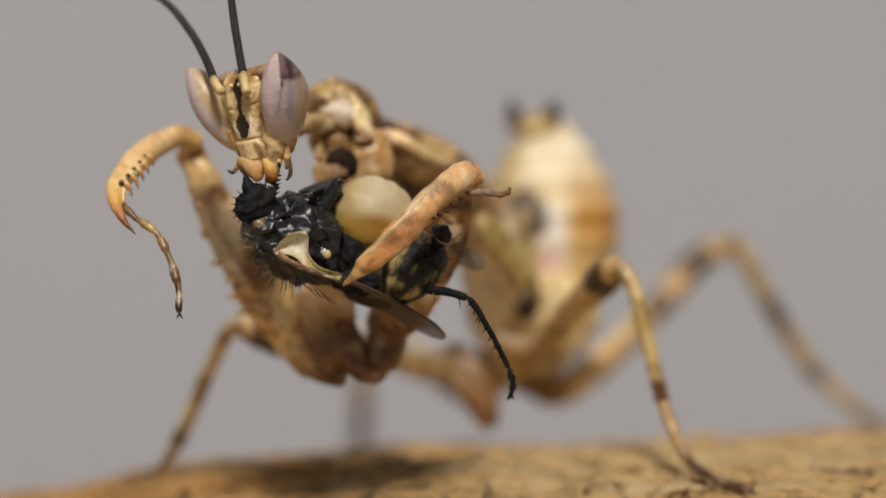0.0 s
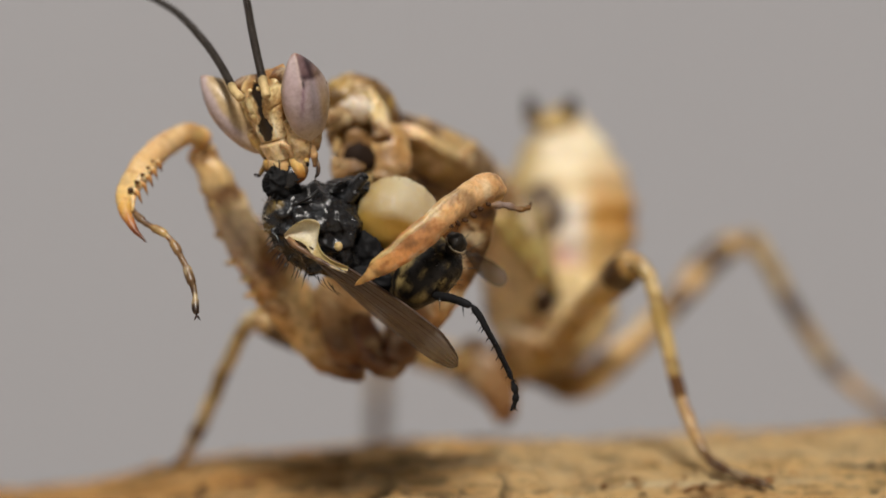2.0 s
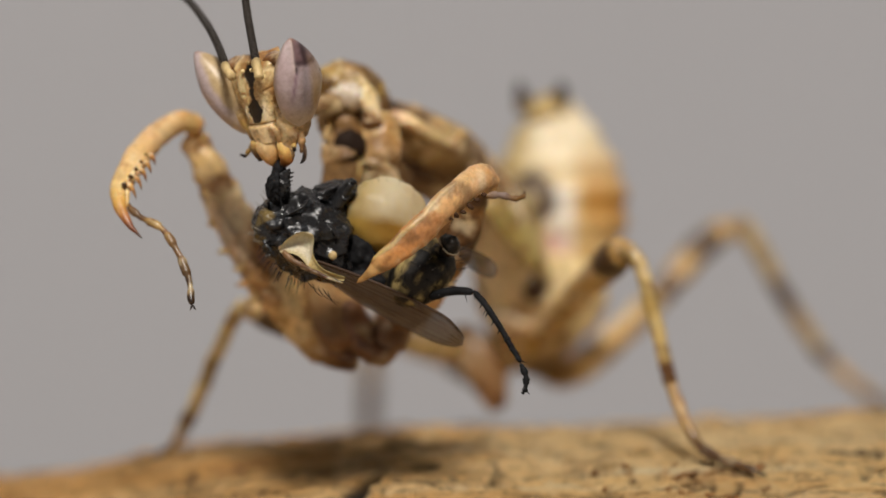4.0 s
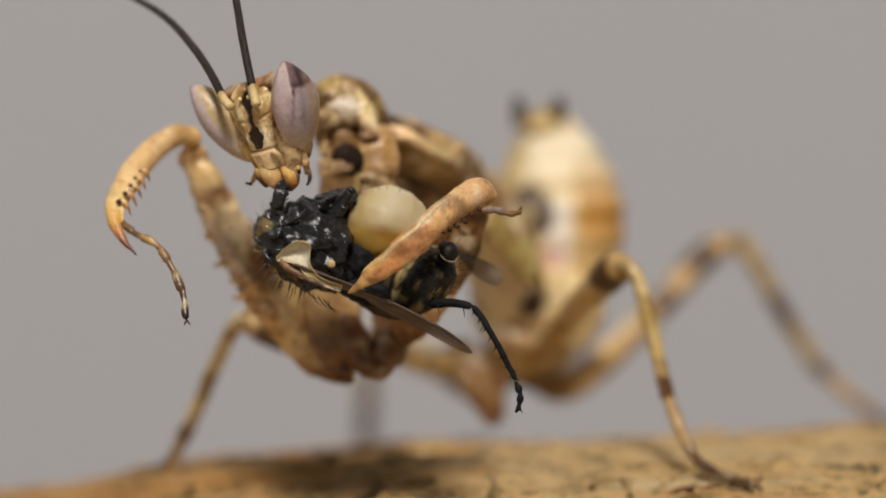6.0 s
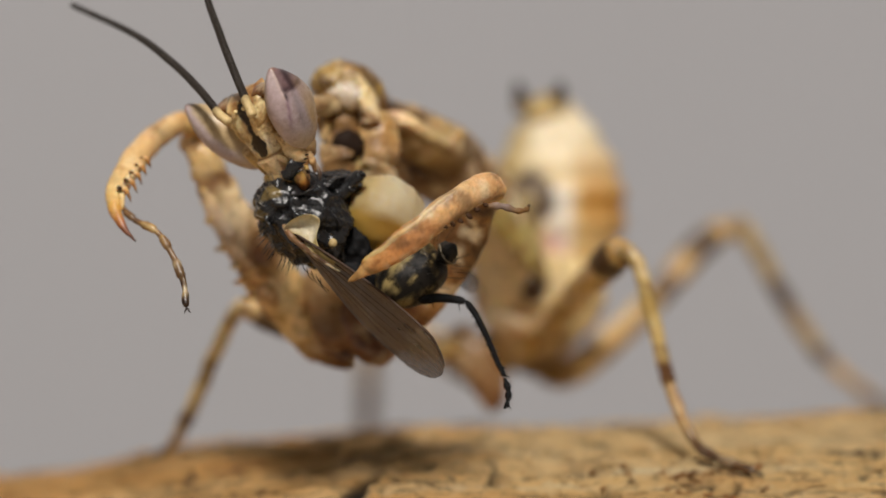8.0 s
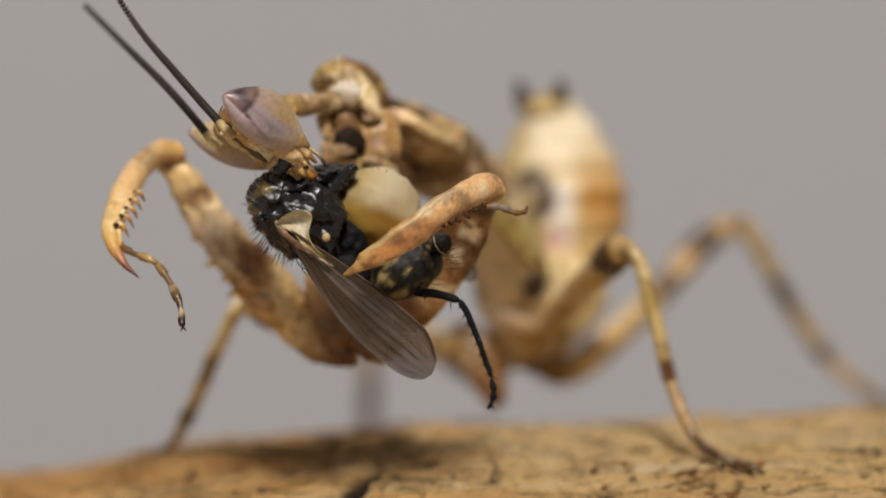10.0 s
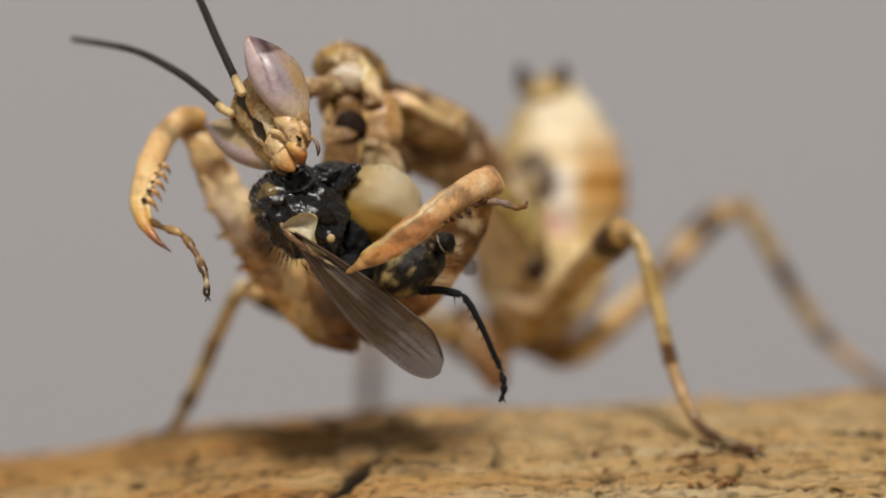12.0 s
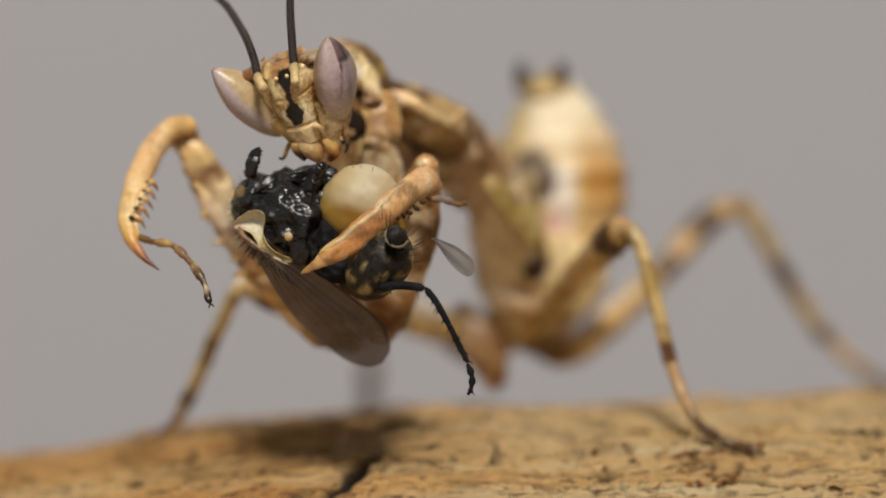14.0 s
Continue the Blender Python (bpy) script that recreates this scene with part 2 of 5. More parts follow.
def room():
    box_wall("backdrop", (-0.80, 0.34, -0.02), (0.80, 0.36, 1.2), GREY_WALL, "plain matte grey painted backdrop wall")
    box_wall("wall_west", (-0.84, -1.1, -0.02), (-0.80, 0.36, 1.2), WHITE_WALL, "plain dull grey painted side wall")
    box_wall("wall_east", (0.80, -1.1, -0.02), (0.84, 0.36, 1.2), WHITE_WALL, "plain dull grey painted side wall")
    box_wall("wall_south", (-0.84, -1.14, -0.02), (0.84, -1.1, 1.2), WHITE_WALL, "plain dull grey painted wall behind the camera")
    c = box_wall("ceiling", (-0.84, -1.14, 1.2), (0.84, 0.36, 1.24), WHITE_WALL, "plain dull grey ceiling over the table")
    c["category"] = "ceiling"
    t = box_wall("table_top", (-0.80, -1.1, -0.02), (0.80, 0.34, 0.0), TABLE, "pale matte table top under the driftwood")
    t["category"] = "table"


# ---- driftwood ----
RIDGE = [(-90, -6.0), (-40, -3.6), (-22, -2.2), (-15.8, -1.52), (-12.8, -1.17), (-9.7, -0.52), (-7.3, -0.16), (-3.7, 0.12), (-1.3, 0.38), (4.3, 0.42), (15.8, 0.78), (30, 1.0), (90, 0.2)]
CREST = 9.0                       # depth of the wood's crest behind the insect's face


def ridge(x):
    for (a, za), (b, zb) in zip(RIDGE, RIDGE[1:]):
        if x <= b:
            return za + (zb - za) * (x - a) / (b - a) - 0.2
    return 0.0


def half_width(d):
    return 24.0 if d < CREST else 38.0


def wood_height(x, d):
    """Height of the wood's upper side in millimetres over BASE, without its fine relief."""
    k = (d - CREST) / half_width(d)
    return ridge(x) - 22 * (1 - math.sqrt(max(0.0, 1 - k * k)))


CRACKS = ((1.65, 4.2, 1.9, 0.055, 0.8), (-3.0, 2.9, 2.2, 0.26, 1.2), (5.2, 1.9, 0.6, 0.35, 0.5), (-12.6, 8.0, 0.9, 0.12, 0.7), (-8.6, 6.5, 0.6, 0.16, 0.5), (9.6, 2.4, 0.5, 0.09, 0.5), (13.8, 3.0, 0.6, 0.12, 0.6))


def wood_relief(x, d):
    """Fine relief: raised fibres, long splits along the grain, flaked steps, cross cracks."""
    wob = d + 0.35 * noise.noise(Vector((x * 0.22, d * 0.4, 40.0)))
    g = noise.noise(Vector((x * 0.10, d * 0.22, 3.0))) * 0.30
    g += noise.noise(Vector((x * 0.16, wob * 1.3, 1.0))) * 0.18
    g += noise.noise(Vector((x * 0.40, wob * 4.2, 5.0))) * 0.19
    g += noise.noise(Vector((x * 1.6, wob * 8.5, 9.0))) * 0.12
    g += noise.noise(Vector((x * 4.5, d * 5.5, 13.0))) * 0.07
    cut = 0.0
    for sx, sd, seed in ((0.20, 1.7, 17.0), (0.35, 2.9, 71.0)):
        s = abs(noise.noise(Vector((x * sx, wob * sd, seed))))
        if s < 0.045 and noise.noise(Vector((x * 0.3, d * 0.6, seed + 38.0))) > 0.05:
            cut += (0.045 - s) * 9.0
    f = noise.noise(Vector((x * 0.9, wob * 2.2, 27.0))) + 0.5 * noise.noise(Vector((x * 3.0, d * 5.0, 31.0)))
    if f > 0.22:
        g += min((f - 0.22) * 3.0, 1.0) * 0.13
    elif f < -0.42:
        g -= min((-0.42 - f) * 4.0, 1.0) * 0.22
    for cx, cd, ln, wd, dp in CRACKS:
        lean = 0.42 * (d - cd) if dp == 1.2 else 0.0
        off = x - cx - lean - 0.3 * noise.noise(Vector((d * 2.0, cx, 0.0)))
        along = abs(d - cd) / ln
        if along < 1 and abs(off) < wd * 2:
            cut += dp * (1 - along) * max(0.0, 1 - abs(off) / (wd * 2))
    return g, cut


def driftwood():
    xs = [-90 + 3.0 * i for i in range(24)] + [-18 + 0.08 * i for i in range(451)] + [18 + 3.0 * (i + 1) for i in range(24)]
    angles = [math.asin((d - CREST) / half_width(d)) for d in np.arange(-6.0, 18.01, 0.09)]
    angles += [angles[-1] + (2 * math.pi + angles[0] - angles[-1]) * i / 26 for i in range(1, 26)]
    verts, faces, pig = [], [], []
    m = len(angles)
    for x in xs:
        for a in angles:
            d = CREST + (38 if math.sin(a) > 0 else 24) * math.sin(a)
            top = math.cos(a) > 0
            z = ridge(x) - 22 + 22 * math.cos(a)
            z = max(z, -51.9)
            r, cut = wood_relief(x, d)
            r -= cut
            verts.append((x, d, z + (r if top else -r)))
            # pigment gets darker in low relief and darkest in cracks
            relief_tone = 1.0 + min(0.0, r + 0.08) * 2.6
            relief_tone = max(0.35, min(1.0, relief_tone)) * (1 - 0.92 * min(1.0, cut * 3.0))
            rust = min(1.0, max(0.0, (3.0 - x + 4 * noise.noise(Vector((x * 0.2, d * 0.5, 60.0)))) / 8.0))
            pig.append((relief_tone * (1 - 0.06 * rust), relief_tone * (0.93 + 0.07 * relief_tone) * (1 - 0.20 * rust), relief_tone * (0.85 + 0.15 * relief_tone) * (1 - 0.38 * rust)))
    for i in range(len(xs) - 1):
        for s in range(m):
            a, b = i * m + s, i * m + (s + 1) % m
            faces.append((a, b, b + m, a + m))
    faces.append(tuple(range(m)))
    faces.append(tuple(reversed(range((len(xs) - 1) * m, len(xs) * m))))
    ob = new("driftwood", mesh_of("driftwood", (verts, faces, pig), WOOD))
    ob.location = BASE
    tagged(ob, "weathered tan piece of driftwood with cracked grain", "wood")
    # loose splinters and flakes that lift off the grain, reddish crumbs of bark near the foot
    rng = random.Random(4)
    for i in range(84):
        bark = i < 34
        x = rng.gauss(7.6, 1.5) if bark else rng.uniform(-14, 15)
        d = rng.uniform(0.4, 4.6) if bark else rng.uniform(-2.0, 7)
        ln = rng.uniform(0.18, 0.7) if bark else rng.uniform(0.3, 1.3)
        turn = rng.uniform(-0.7, 0.7) if bark else 0.0
        pts = []
        for k in range(5):
            u = ln * (k / 4 - 0.5)
            px, pd = x + u, d + u * turn + rng.uniform(-0.06, 0.06)
            pts.append((px, pd, wood_height(px, pd) + wood_relief(px, pd)[0] + 0.03 + 0.06 * k / 4))
        t = rng.uniform(0.55, 1.0)
        w = rng.uniform(0.8, 1.7) if bark else 1.0
        part("splinter", sweep(pts, [(0.02, 0.02), (0.07 * w, 0.03), (0.09 * w, 0.04 * w), (0.06 * w, 0.03), (0.015, 0.015)], (t * 0.72, t * 0.45, t * 0.25) if bark else (t, t * 0.9, t * 0.8), seg=6, n=9, rough=0.09), WOOD, ob)
    return ob


# ---- the mantis: trunk and walking legs ----
def mantis_body():
    mantis = thing("mantis", BASE, "brown and cream flower mantis standing on driftwood, eating a fly", "mantis")
    # pronotum: domed front lobe, dark waist, ridged rear lobe
    part("pronotum", join(
        sweep([(-4.20, 4.90, 12.35), (-3.75, 5.25, 12.62), (-3.20, 5.70, 12.58), (-2.66, 6.25, 12.12), (-2.16, 6.94, 11.62), (-1.31, 7.90, 11.08), (-0.36, 9.04, 10.39), (0.41, 10.20, 9.88), (0.93, 11.14, 9.09)],
              [(0.4, 0.45), (0.85, 0.70), (1.05, 0.80), (0.86, 0.68), (0.60, 0.50), (0.95, 0.78), (1.15, 0.95), (0.95, 0.85), (0.6, 0.6)],
              [(0.5, 0.34, 0.12), (0.40, 0.26, 0.08), (0.32, 0.20, 0.055), (0.46, 0.32, 0.11), (0.06, 0.03, 0.015), (0.60, 0.40, 0.18), (0.48, 0.33, 0.13), (0.34, 0.22, 0.09), BROWN],
              seg=34, n=84, rough=0.10, mottle=0.75),
        # pale hollow under the dome, cream fold behind it
        blob((-3.26, 4.72, 12.26), (0.66, 0.34, 0.50), (0, 30, 0), paint=lambda x, y, z: lerp((0.80, 0.70, 0.56), (0.36, 0.23, 0.10), min(1.0, max(0.0, 0.35 - 0.7 * z + 0.5 * x))), seg=28, rows=20, rough=0.09),
        sweep([(-2.98, 4.85, 12.92), (-2.66, 4.85, 12.45), (-2.48, 4.78, 11.90), (-2.44, 4.78, 11.35)], [(0.16, 0.2), (0.30, 0.3), (0.38, 0.34), (0.30, 0.3)], [(0.66, 0.50, 0.26), CREAM, (0.84, 0.66, 0.40), (0.72, 0.46, 0.28)], seg=20, n=34, rough=0.10, mottle=0.4),
        # cream ridge down the flank and its fork
        sweep([(-1.95, 6.05, 11.50), (-1.20, 6.35, 11.25), (-0.50, 6.75, 10.85), (0.10, 7.20, 10.40), (0.42, 7.60, 10.05)], [(0.22, 0.3), (0.40, 0.34), (0.36, 0.26), (0.22, 0.2), (0.1, 0.1)], [(0.74, 0.48, 0.30), (0.78, 0.54, 0.28), (0.66, 0.48, 0.22), (0.78, 0.62, 0.34), TAN], seg=18, n=40, rough=0.10, mottle=0.5),
        sweep([(0.10, 7.20, 10.38), (0.38, 7.45, 10.66), (0.62, 7.80, 10.92)], [(0.14, 0.14), (0.18, 0.18), (0.08, 0.08)], [CREAM, (0.80, 0.64, 0.34), TAN], seg=12, n=20, rough=0.06),
        sweep([(-4.00, 4.90, 12.80), (-3.50, 5.10, 13.18), (-2.96, 5.30, 12.98), (-2.56, 5.80, 12.42), (-2.15, 6.25, 11.85), (-1.40, 7.20, 11.62), (-0.55, 8.20, 11.05), (0.31, 9.2, 10.50)],
              [0.10, 0.14, 0.15, 0.14, 0.10, 0.14, 0.16, 0.1], [TAN, (0.56, 0.42, 0.18), (0.5, 0.36, 0.14), (0.62, 0.46, 0.2), DARK, (0.66, 0.5, 0.24), (0.62, 0.48, 0.2), TAN], seg=12, n=44, rough=0.06, mottle=0.6)),
        SKIN, mantis, "ridged tan and olive pronotum with a pale hollow")
    part("neck", sweep([(-5.25, 2.95, 11.93), (-4.62, 3.56, 11.98), (-3.99, 4.30, 12.02), (-3.17, 5.33, 11.80)], [0.46, 0.38, 0.36, 0.5], [TAN, (0.42, 0.28, 0.14), (0.34, 0.22, 0.10), BROWN], seg=20, n=30, rough=0.08, mottle=0.5), SKIN, mantis, "soft pale neck")
    # underside of the prothorax, dark between the coxae
    part("prosternum", sweep([(-3.44, 4.95, 11.81), (-3.17, 5.26, 10.76), (-2.72, 6.18, 9.75), (-1.60, 8.14, 9.22)], [(0.5, 0.6), (0.62, 0.5), (0.8, 0.7), (0.9, 0.8)],
         [(0.36, 0.21, 0.08), (0.26, 0.14, 0.05), BROWN, BROWN], seg=18, rough=0.08, mottle=0.55), SOFT, mantis)
    # the dark front pigments paint in the shade between the legs
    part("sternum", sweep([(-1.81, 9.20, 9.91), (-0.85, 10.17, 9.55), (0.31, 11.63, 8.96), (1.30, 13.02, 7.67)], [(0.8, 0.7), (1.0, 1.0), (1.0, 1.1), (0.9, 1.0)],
         [(0.2, 0.11, 0.05), (0.30, 0.19, 0.11), (0.66, 0.54, 0.40), (0.70, 0.56, 0.40)], seg=22, n=34, rough=0.16, mottle=0.85), SKIN, mantis, "brown underside between the legs, shade painted into its front")
    part("thorax", join(
        sweep([(0.21, 9.70, 9.88), (1.19, 11.62, 8.86), (1.79, 12.97, 7.08), (2.30, 14.29, 4.98), (2.71, 15.16, 3.39), (3.34, 16.56, 2.23)],
              [(0.8, 0.8), (0.95, 0.95), (1.1, 1.1), (1.2, 1.15), (1.15, 1.1), (0.7, 0.8)],
              [(0.3, 0.18, 0.08), (0.74, 0.56, 0.34), (0.94, 0.80, 0.56), (0.94, 0.78, 0.50), (0.82, 0.62, 0.34), BROWN], seg=30, n=56, rough=0.2, mottle=0.6),
        blob((0.60, 9.47, 9.51), (0.55, 0.4, 0.6), (0, 20, 0), colour=(0.56, 0.42, 0.27), seg=20, rows=14, rough=0.15),
        blob((2.40, 13.90, 3.92), (1.0, 0.7, 0.7), (0, 30, 0), colour=(0.92, 0.76, 0.50), seg=24, rows=16, rough=0.15),
        blob((1.44, 10.99, 8.52), (0.34, 0.2, 0.3), colour=(0.12, 0.07, 0.04), seg=14, rows=10, rough=0.08),
        blob((3.07, 13.20, 5.09), (0.42, 0.25, 0.5), (0, -20, 0), colour=(0.12, 0.07, 0.04), seg=16, rows=10, rough=0.12),
        blob((3.98, 14.66, 3.42), (0.28, 0.2, 0.34), colour=(0.14, 0.08, 0.03), seg=14, rows=10, rough=0.08)),
        SKIN, mantis, "mottled tan and brown thorax")
    for pts in ([(1.43, 10.48, 8.46), (2.16, 10.99, 7.45), (2.95, 11.90, 6.35), (3.58, 12.82, 5.36)], [(2.18, 13.11, 8.65), (2.79, 13.98, 7.19), (3.30, 14.86, 5.72), (3.61, 15.27, 4.68)]):
        part("wing_pad", sweep(pts, [(0.2, 0.36), (0.3, 0.5), (0.28, 0.46), (0.12, 0.2)],
             [OLIVE, (0.62, 0.52, 0.18), (0.58, 0.48, 0.17), (0.3, 0.22, 0.08)], seg=16, n=28, rough=0.07, mottle=0.4), SKIN, mantis, "short olive wing pad")

    # abdomen, curled up over the back
    def ab_paint(x, y, z):
        side = x
        c = lerp((0.84, 0.66, 0.34), (0.86, 0.76, 0.55), min(1, max(0, z * 1.2 + 0.2)))
        if side > 0.18:
            c = lerp(c, (0.54, 0.26, 0.04), min(1, (side - 0.18) * 5) * max(0.0, 1 - abs(z + 0.02) * 1.6))
        elif side < -0.3:
            c = lerp(c, (0.55, 0.42, 0.2), min(1, (-0.3 - side) * 3))
        if abs(side + 0.02) < 0.17 and z < 0.12:
            c = lerp(c, (0.95, 0.92, 0.87), 0.9)
        if abs(side + 0.08) < 0.2 and -0.45 < z < -0.25:
            c = lerp(c, (0.80, 0.46, 0.44), 0.7)
        rr = math.hypot((side + 0.40) / 0.30, (z - 0.04) / 0.225)
        if rr < 1.15 and y < 0.2:
            c = lerp(c, (0.06, 0.03, 0.02), 0.95 if 0.45 < rr else 0.45)
        return c

    def ab_shape(x, y, z):
        k = (1.0 - 0.42 * max(0, z) ** 1.6) * (1.0 - 0.25 * max(0, -z) ** 2)
        step = 1 + 0.035 * math.sin(z * 22)
        return x * k * step, (y * k * step) * 0.9 + 0.10 * z * z, z

    part("abdomen", blob((4.08, 18.54, 7.62), (2.42, 1.9, 4.0), (-6, -3, 0), paint=ab_paint, shape=ab_shape, seg=48, rows=60, rough=0.06), SOFT, mantis,
         "pale cream abdomen with a white stripe and a dark ring spot, curled up")
    part("abdomen_base", sweep([(2.92, 15.64, 3.24), (3.84, 16.71, 3.93), (4.37, 17.79, 4.84)], [1.3, 1.45, 1.7], [TAN, CREAM, CREAM], seg=24, rough=0.1, mottle=0.55), SOFT, mantis)
    part("abdomen_tip", join(
        sweep([(3.73, 18.81, 10.69), (3.67, 18.86, 11.26), (3.61, 18.88, 11.54)], [(1.05, 0.8), (0.75, 0.6), (0.4, 0.3)], [CREAM, OLIVE, (0.4, 0.28, 0.08)], seg=18, rough=0.04)),
        SOFT, mantis)
    for a, b in (((2.87, 18.42, 10.84), (2.63, 18.72, 11.98)), ((4.09, 18.43, 11.00), (4.17, 18.52, 11.99))):
        part("cercus", sweep([a, lerp(a, b, 0.5), b], [0.34, 0.3, 0.1], [(0.3, 0.2, 0.08), DARK, DARK], seg=12), SHADE, mantis, "short dark cercus")

    # walking legs
    def leg(name, femur, fr, tibia, tr, tarsus, sr, fbands, tbands, label, fcol=None, scol=(0.58, 0.43, 0.18), spots=0.55):
        limb = part(name, sweep(femur, fr, fcol or [TAN] * len(femur), seg=18, n=40, rough=0.07, mottle=0.55, bands=fbands), SKIN, mantis, label)
        part("shin", sweep(tibia, tr, [scol] * len(tibia), seg=14, n=44, rough=0.05, mottle=spots, bands=tbands), SKIN, limb)
        part("foot", join(sweep(tarsus, sr, [(0.52, 0.33, 0.12), (0.46, 0.28, 0.09)] + [(0.11, 0.055, 0.02)] * (len(tarsus) - 2), seg=12, n=44, rough=0.04, mottle=0.2, ring=0.05, rings=5),
                          bristle(tarsus[-1], tuple(c + e for c, e in zip(tarsus[-1], (0.28, -0.1, -0.12))), 0.07, DARK),
                          bristle(tarsus[-1], tuple(c + e for c, e in zip(tarsus[-1], (0.2, 0.2, -0.12))), 0.07, DARK)), SKIN, limb)
        return limb

    leg("middle_leg", [(2.80, 14.60, 2.75), (3.94, 12.21, 4.20), (4.94, 9.63, 5.63), (5.69, 7.91, 6.60), (6.04, 7.14, 6.97)], [0.45, 0.5, 0.5, 0.62, 0.36],
        [(6.00, 7.14, 7.05), (6.52, 6.69, 6.48), (6.93, 6.46, 4.98), (7.27, 6.25, 3.67), (7.57, 6.14, 2.43)], [0.34, 0.27, 0.27, 0.25, 0.25],
        [(7.52, 6.15, 2.62), (7.96, 5.35, 1.46), (8.49, 4.57, 0.61), (9.34, 3.64, 0.24), (10.27, 2.71, 0.01)], [0.23, 0.19, 0.17, 0.17, 0.14],
        ((0.68, 0.90, (0.085, 0.045, 0.018)),), ((0.4, 0.55, OLIVE), (0.84, 0.97, (0.17, 0.085, 0.03))), "banded tan middle leg, its foot on the wood")
    leg("hind_leg", [(3.35, 17.06, 2.17), (4.17, 17.51, 1.66), (5.51, 18.57, 2.21), (7.81, 20.25, 4.19), (9.30, 21.38, 5.74), (10.46, 21.95, 6.52)], [0.6, 0.62, 0.55, 0.46, 0.55, 0.42],
        [(10.51, 21.96, 6.60), (11.20, 22.12, 6.09), (12.48, 22.52, 3.80), (13.57, 22.98, 2.14), (14.20, 23.31, 1.33)], [0.4, 0.34, 0.3, 0.3, 0.3],
        [(14.20, 23.31, 1.33), (15.14, 23.44, 0.56), (16.03, 23.58, -0.18), (16.85, 23.31, -0.90), (17.69, 23.28, -1.28)], [0.26, 0.22, 0.22, 0.2, 0.14],
        ((0.58, 0.65, (0.13, 0.07, 0.025)), (0.74, 0.90, (0.09, 0.048, 0.018))), ((0.42, 0.56, (0.12, 0.07, 0.03)), (0.78, 0.97, (0.13, 0.075, 0.035))),
        "long banded tan hind leg", [BROWN, TAN, (0.62, 0.42, 0.18), (0.6, 0.42, 0.18), TAN, TAN])
    leg("middle_leg", [(-1.25, 11.67, 3.66), (-3.19, 10.69, 3.96), (-5.10, 9.71, 4.22), (-6.15, 9.34, 4.59), (-6.84, 8.97, 4.92)], [0.5, 0.55, 0.6, 0.5, 0.32],
        [(-6.81, 8.97, 5.01), (-7.30, 9.31, 4.30), (-7.92, 10.00, 2.97), (-8.54, 10.68, 1.52), (-9.11, 11.37, 0.26)], [0.3, 0.27, 0.26, 0.25, 0.27],
        [(-9.11, 11.37, 0.26), (-9.42, 11.73, -0.20), (-9.75, 12.30, -0.56), (-10.20, 13.28, -0.88), (-10.72, 14.25, -1.17)], [0.22, 0.16, 0.16, 0.14, 0.12],
        ((0.5, 0.85, (0.12, 0.07, 0.03)),), ((0.5, 0.65, OLIVE), (0.82, 0.95, (0.22, 0.13, 0.05))), "banded olive middle leg, its foot on the wood", None, (0.84, 0.68, 0.32), 0.3)
    limb = leg("hind_leg", [(2.34, 17.08, 2.48), (1.34, 18.52, 1.70), (-0.08, 21.56, 1.98), (-1.79, 27.58, 1.96), (-2.81, 31.60, 2.08)], [0.6, 0.75, 0.6, 0.5, 0.4],
        [(-2.81, 31.60, 2.08), (-2.90, 32.49, 0.78), (-2.95, 32.88, -0.59), (-3.02, 33.18, -2.85), (-3.06, 33.05, -4.34)], [0.4, 0.36, 0.34, 0.34, 0.3],
        [(-3.06, 33.05, -4.34), (-3.11, 33.01, -4.78), (-3.40, 33.19, -4.98), (-3.85, 33.49, -5.07), (-4.29, 33.48, -5.11)], [0.3, 0.25, 0.22, 0.2, 0.14],
        ((0.2, 0.4, BROWN),), ((0.5, 0.9, (0.14, 0.10, 0.07)),), "hind leg of the far side, dark and thin")
    part("femur_lobe", sweep([(0.32, 14.67, 3.54), (1.03, 14.09, 2.65), (1.55, 14.00, 1.62), (1.86, 13.91, 0.67)], [(0.4, 0.3), (0.66, 0.3), (0.62, 0.25), (0.32, 0.14)],
         [(0.50, 0.32, 0.15), (0.40, 0.24, 0.11), (0.28, 0.15, 0.06), (0.22, 0.11, 0.045)], seg=18, n=26, up=(0, 1, 0), rough=0.05, mottle=0.55), SKIN, limb, "flat brown leaf-like lobe")
    part("far_thigh", sweep([(-1.85, 12.64, 3.36), (-0.47, 13.61, 2.94), (1.12, 15.10, 2.70), (2.53, 16.11, 2.79)], [0.3, 0.45, 0.5, 0.6], [CREAM, CREAM, TAN, TAN], seg=16, rough=0.05, mottle=0.55), SKIN, mantis)
    return mantis


# ---- the mantis: grasping legs ----
def about(geo, knee):
    """The same shape, taken from the joint at knee."""
    return [tuple(a - k for a, k in zip(v, knee)) for v in geo[0]], geo[1], geo[2]


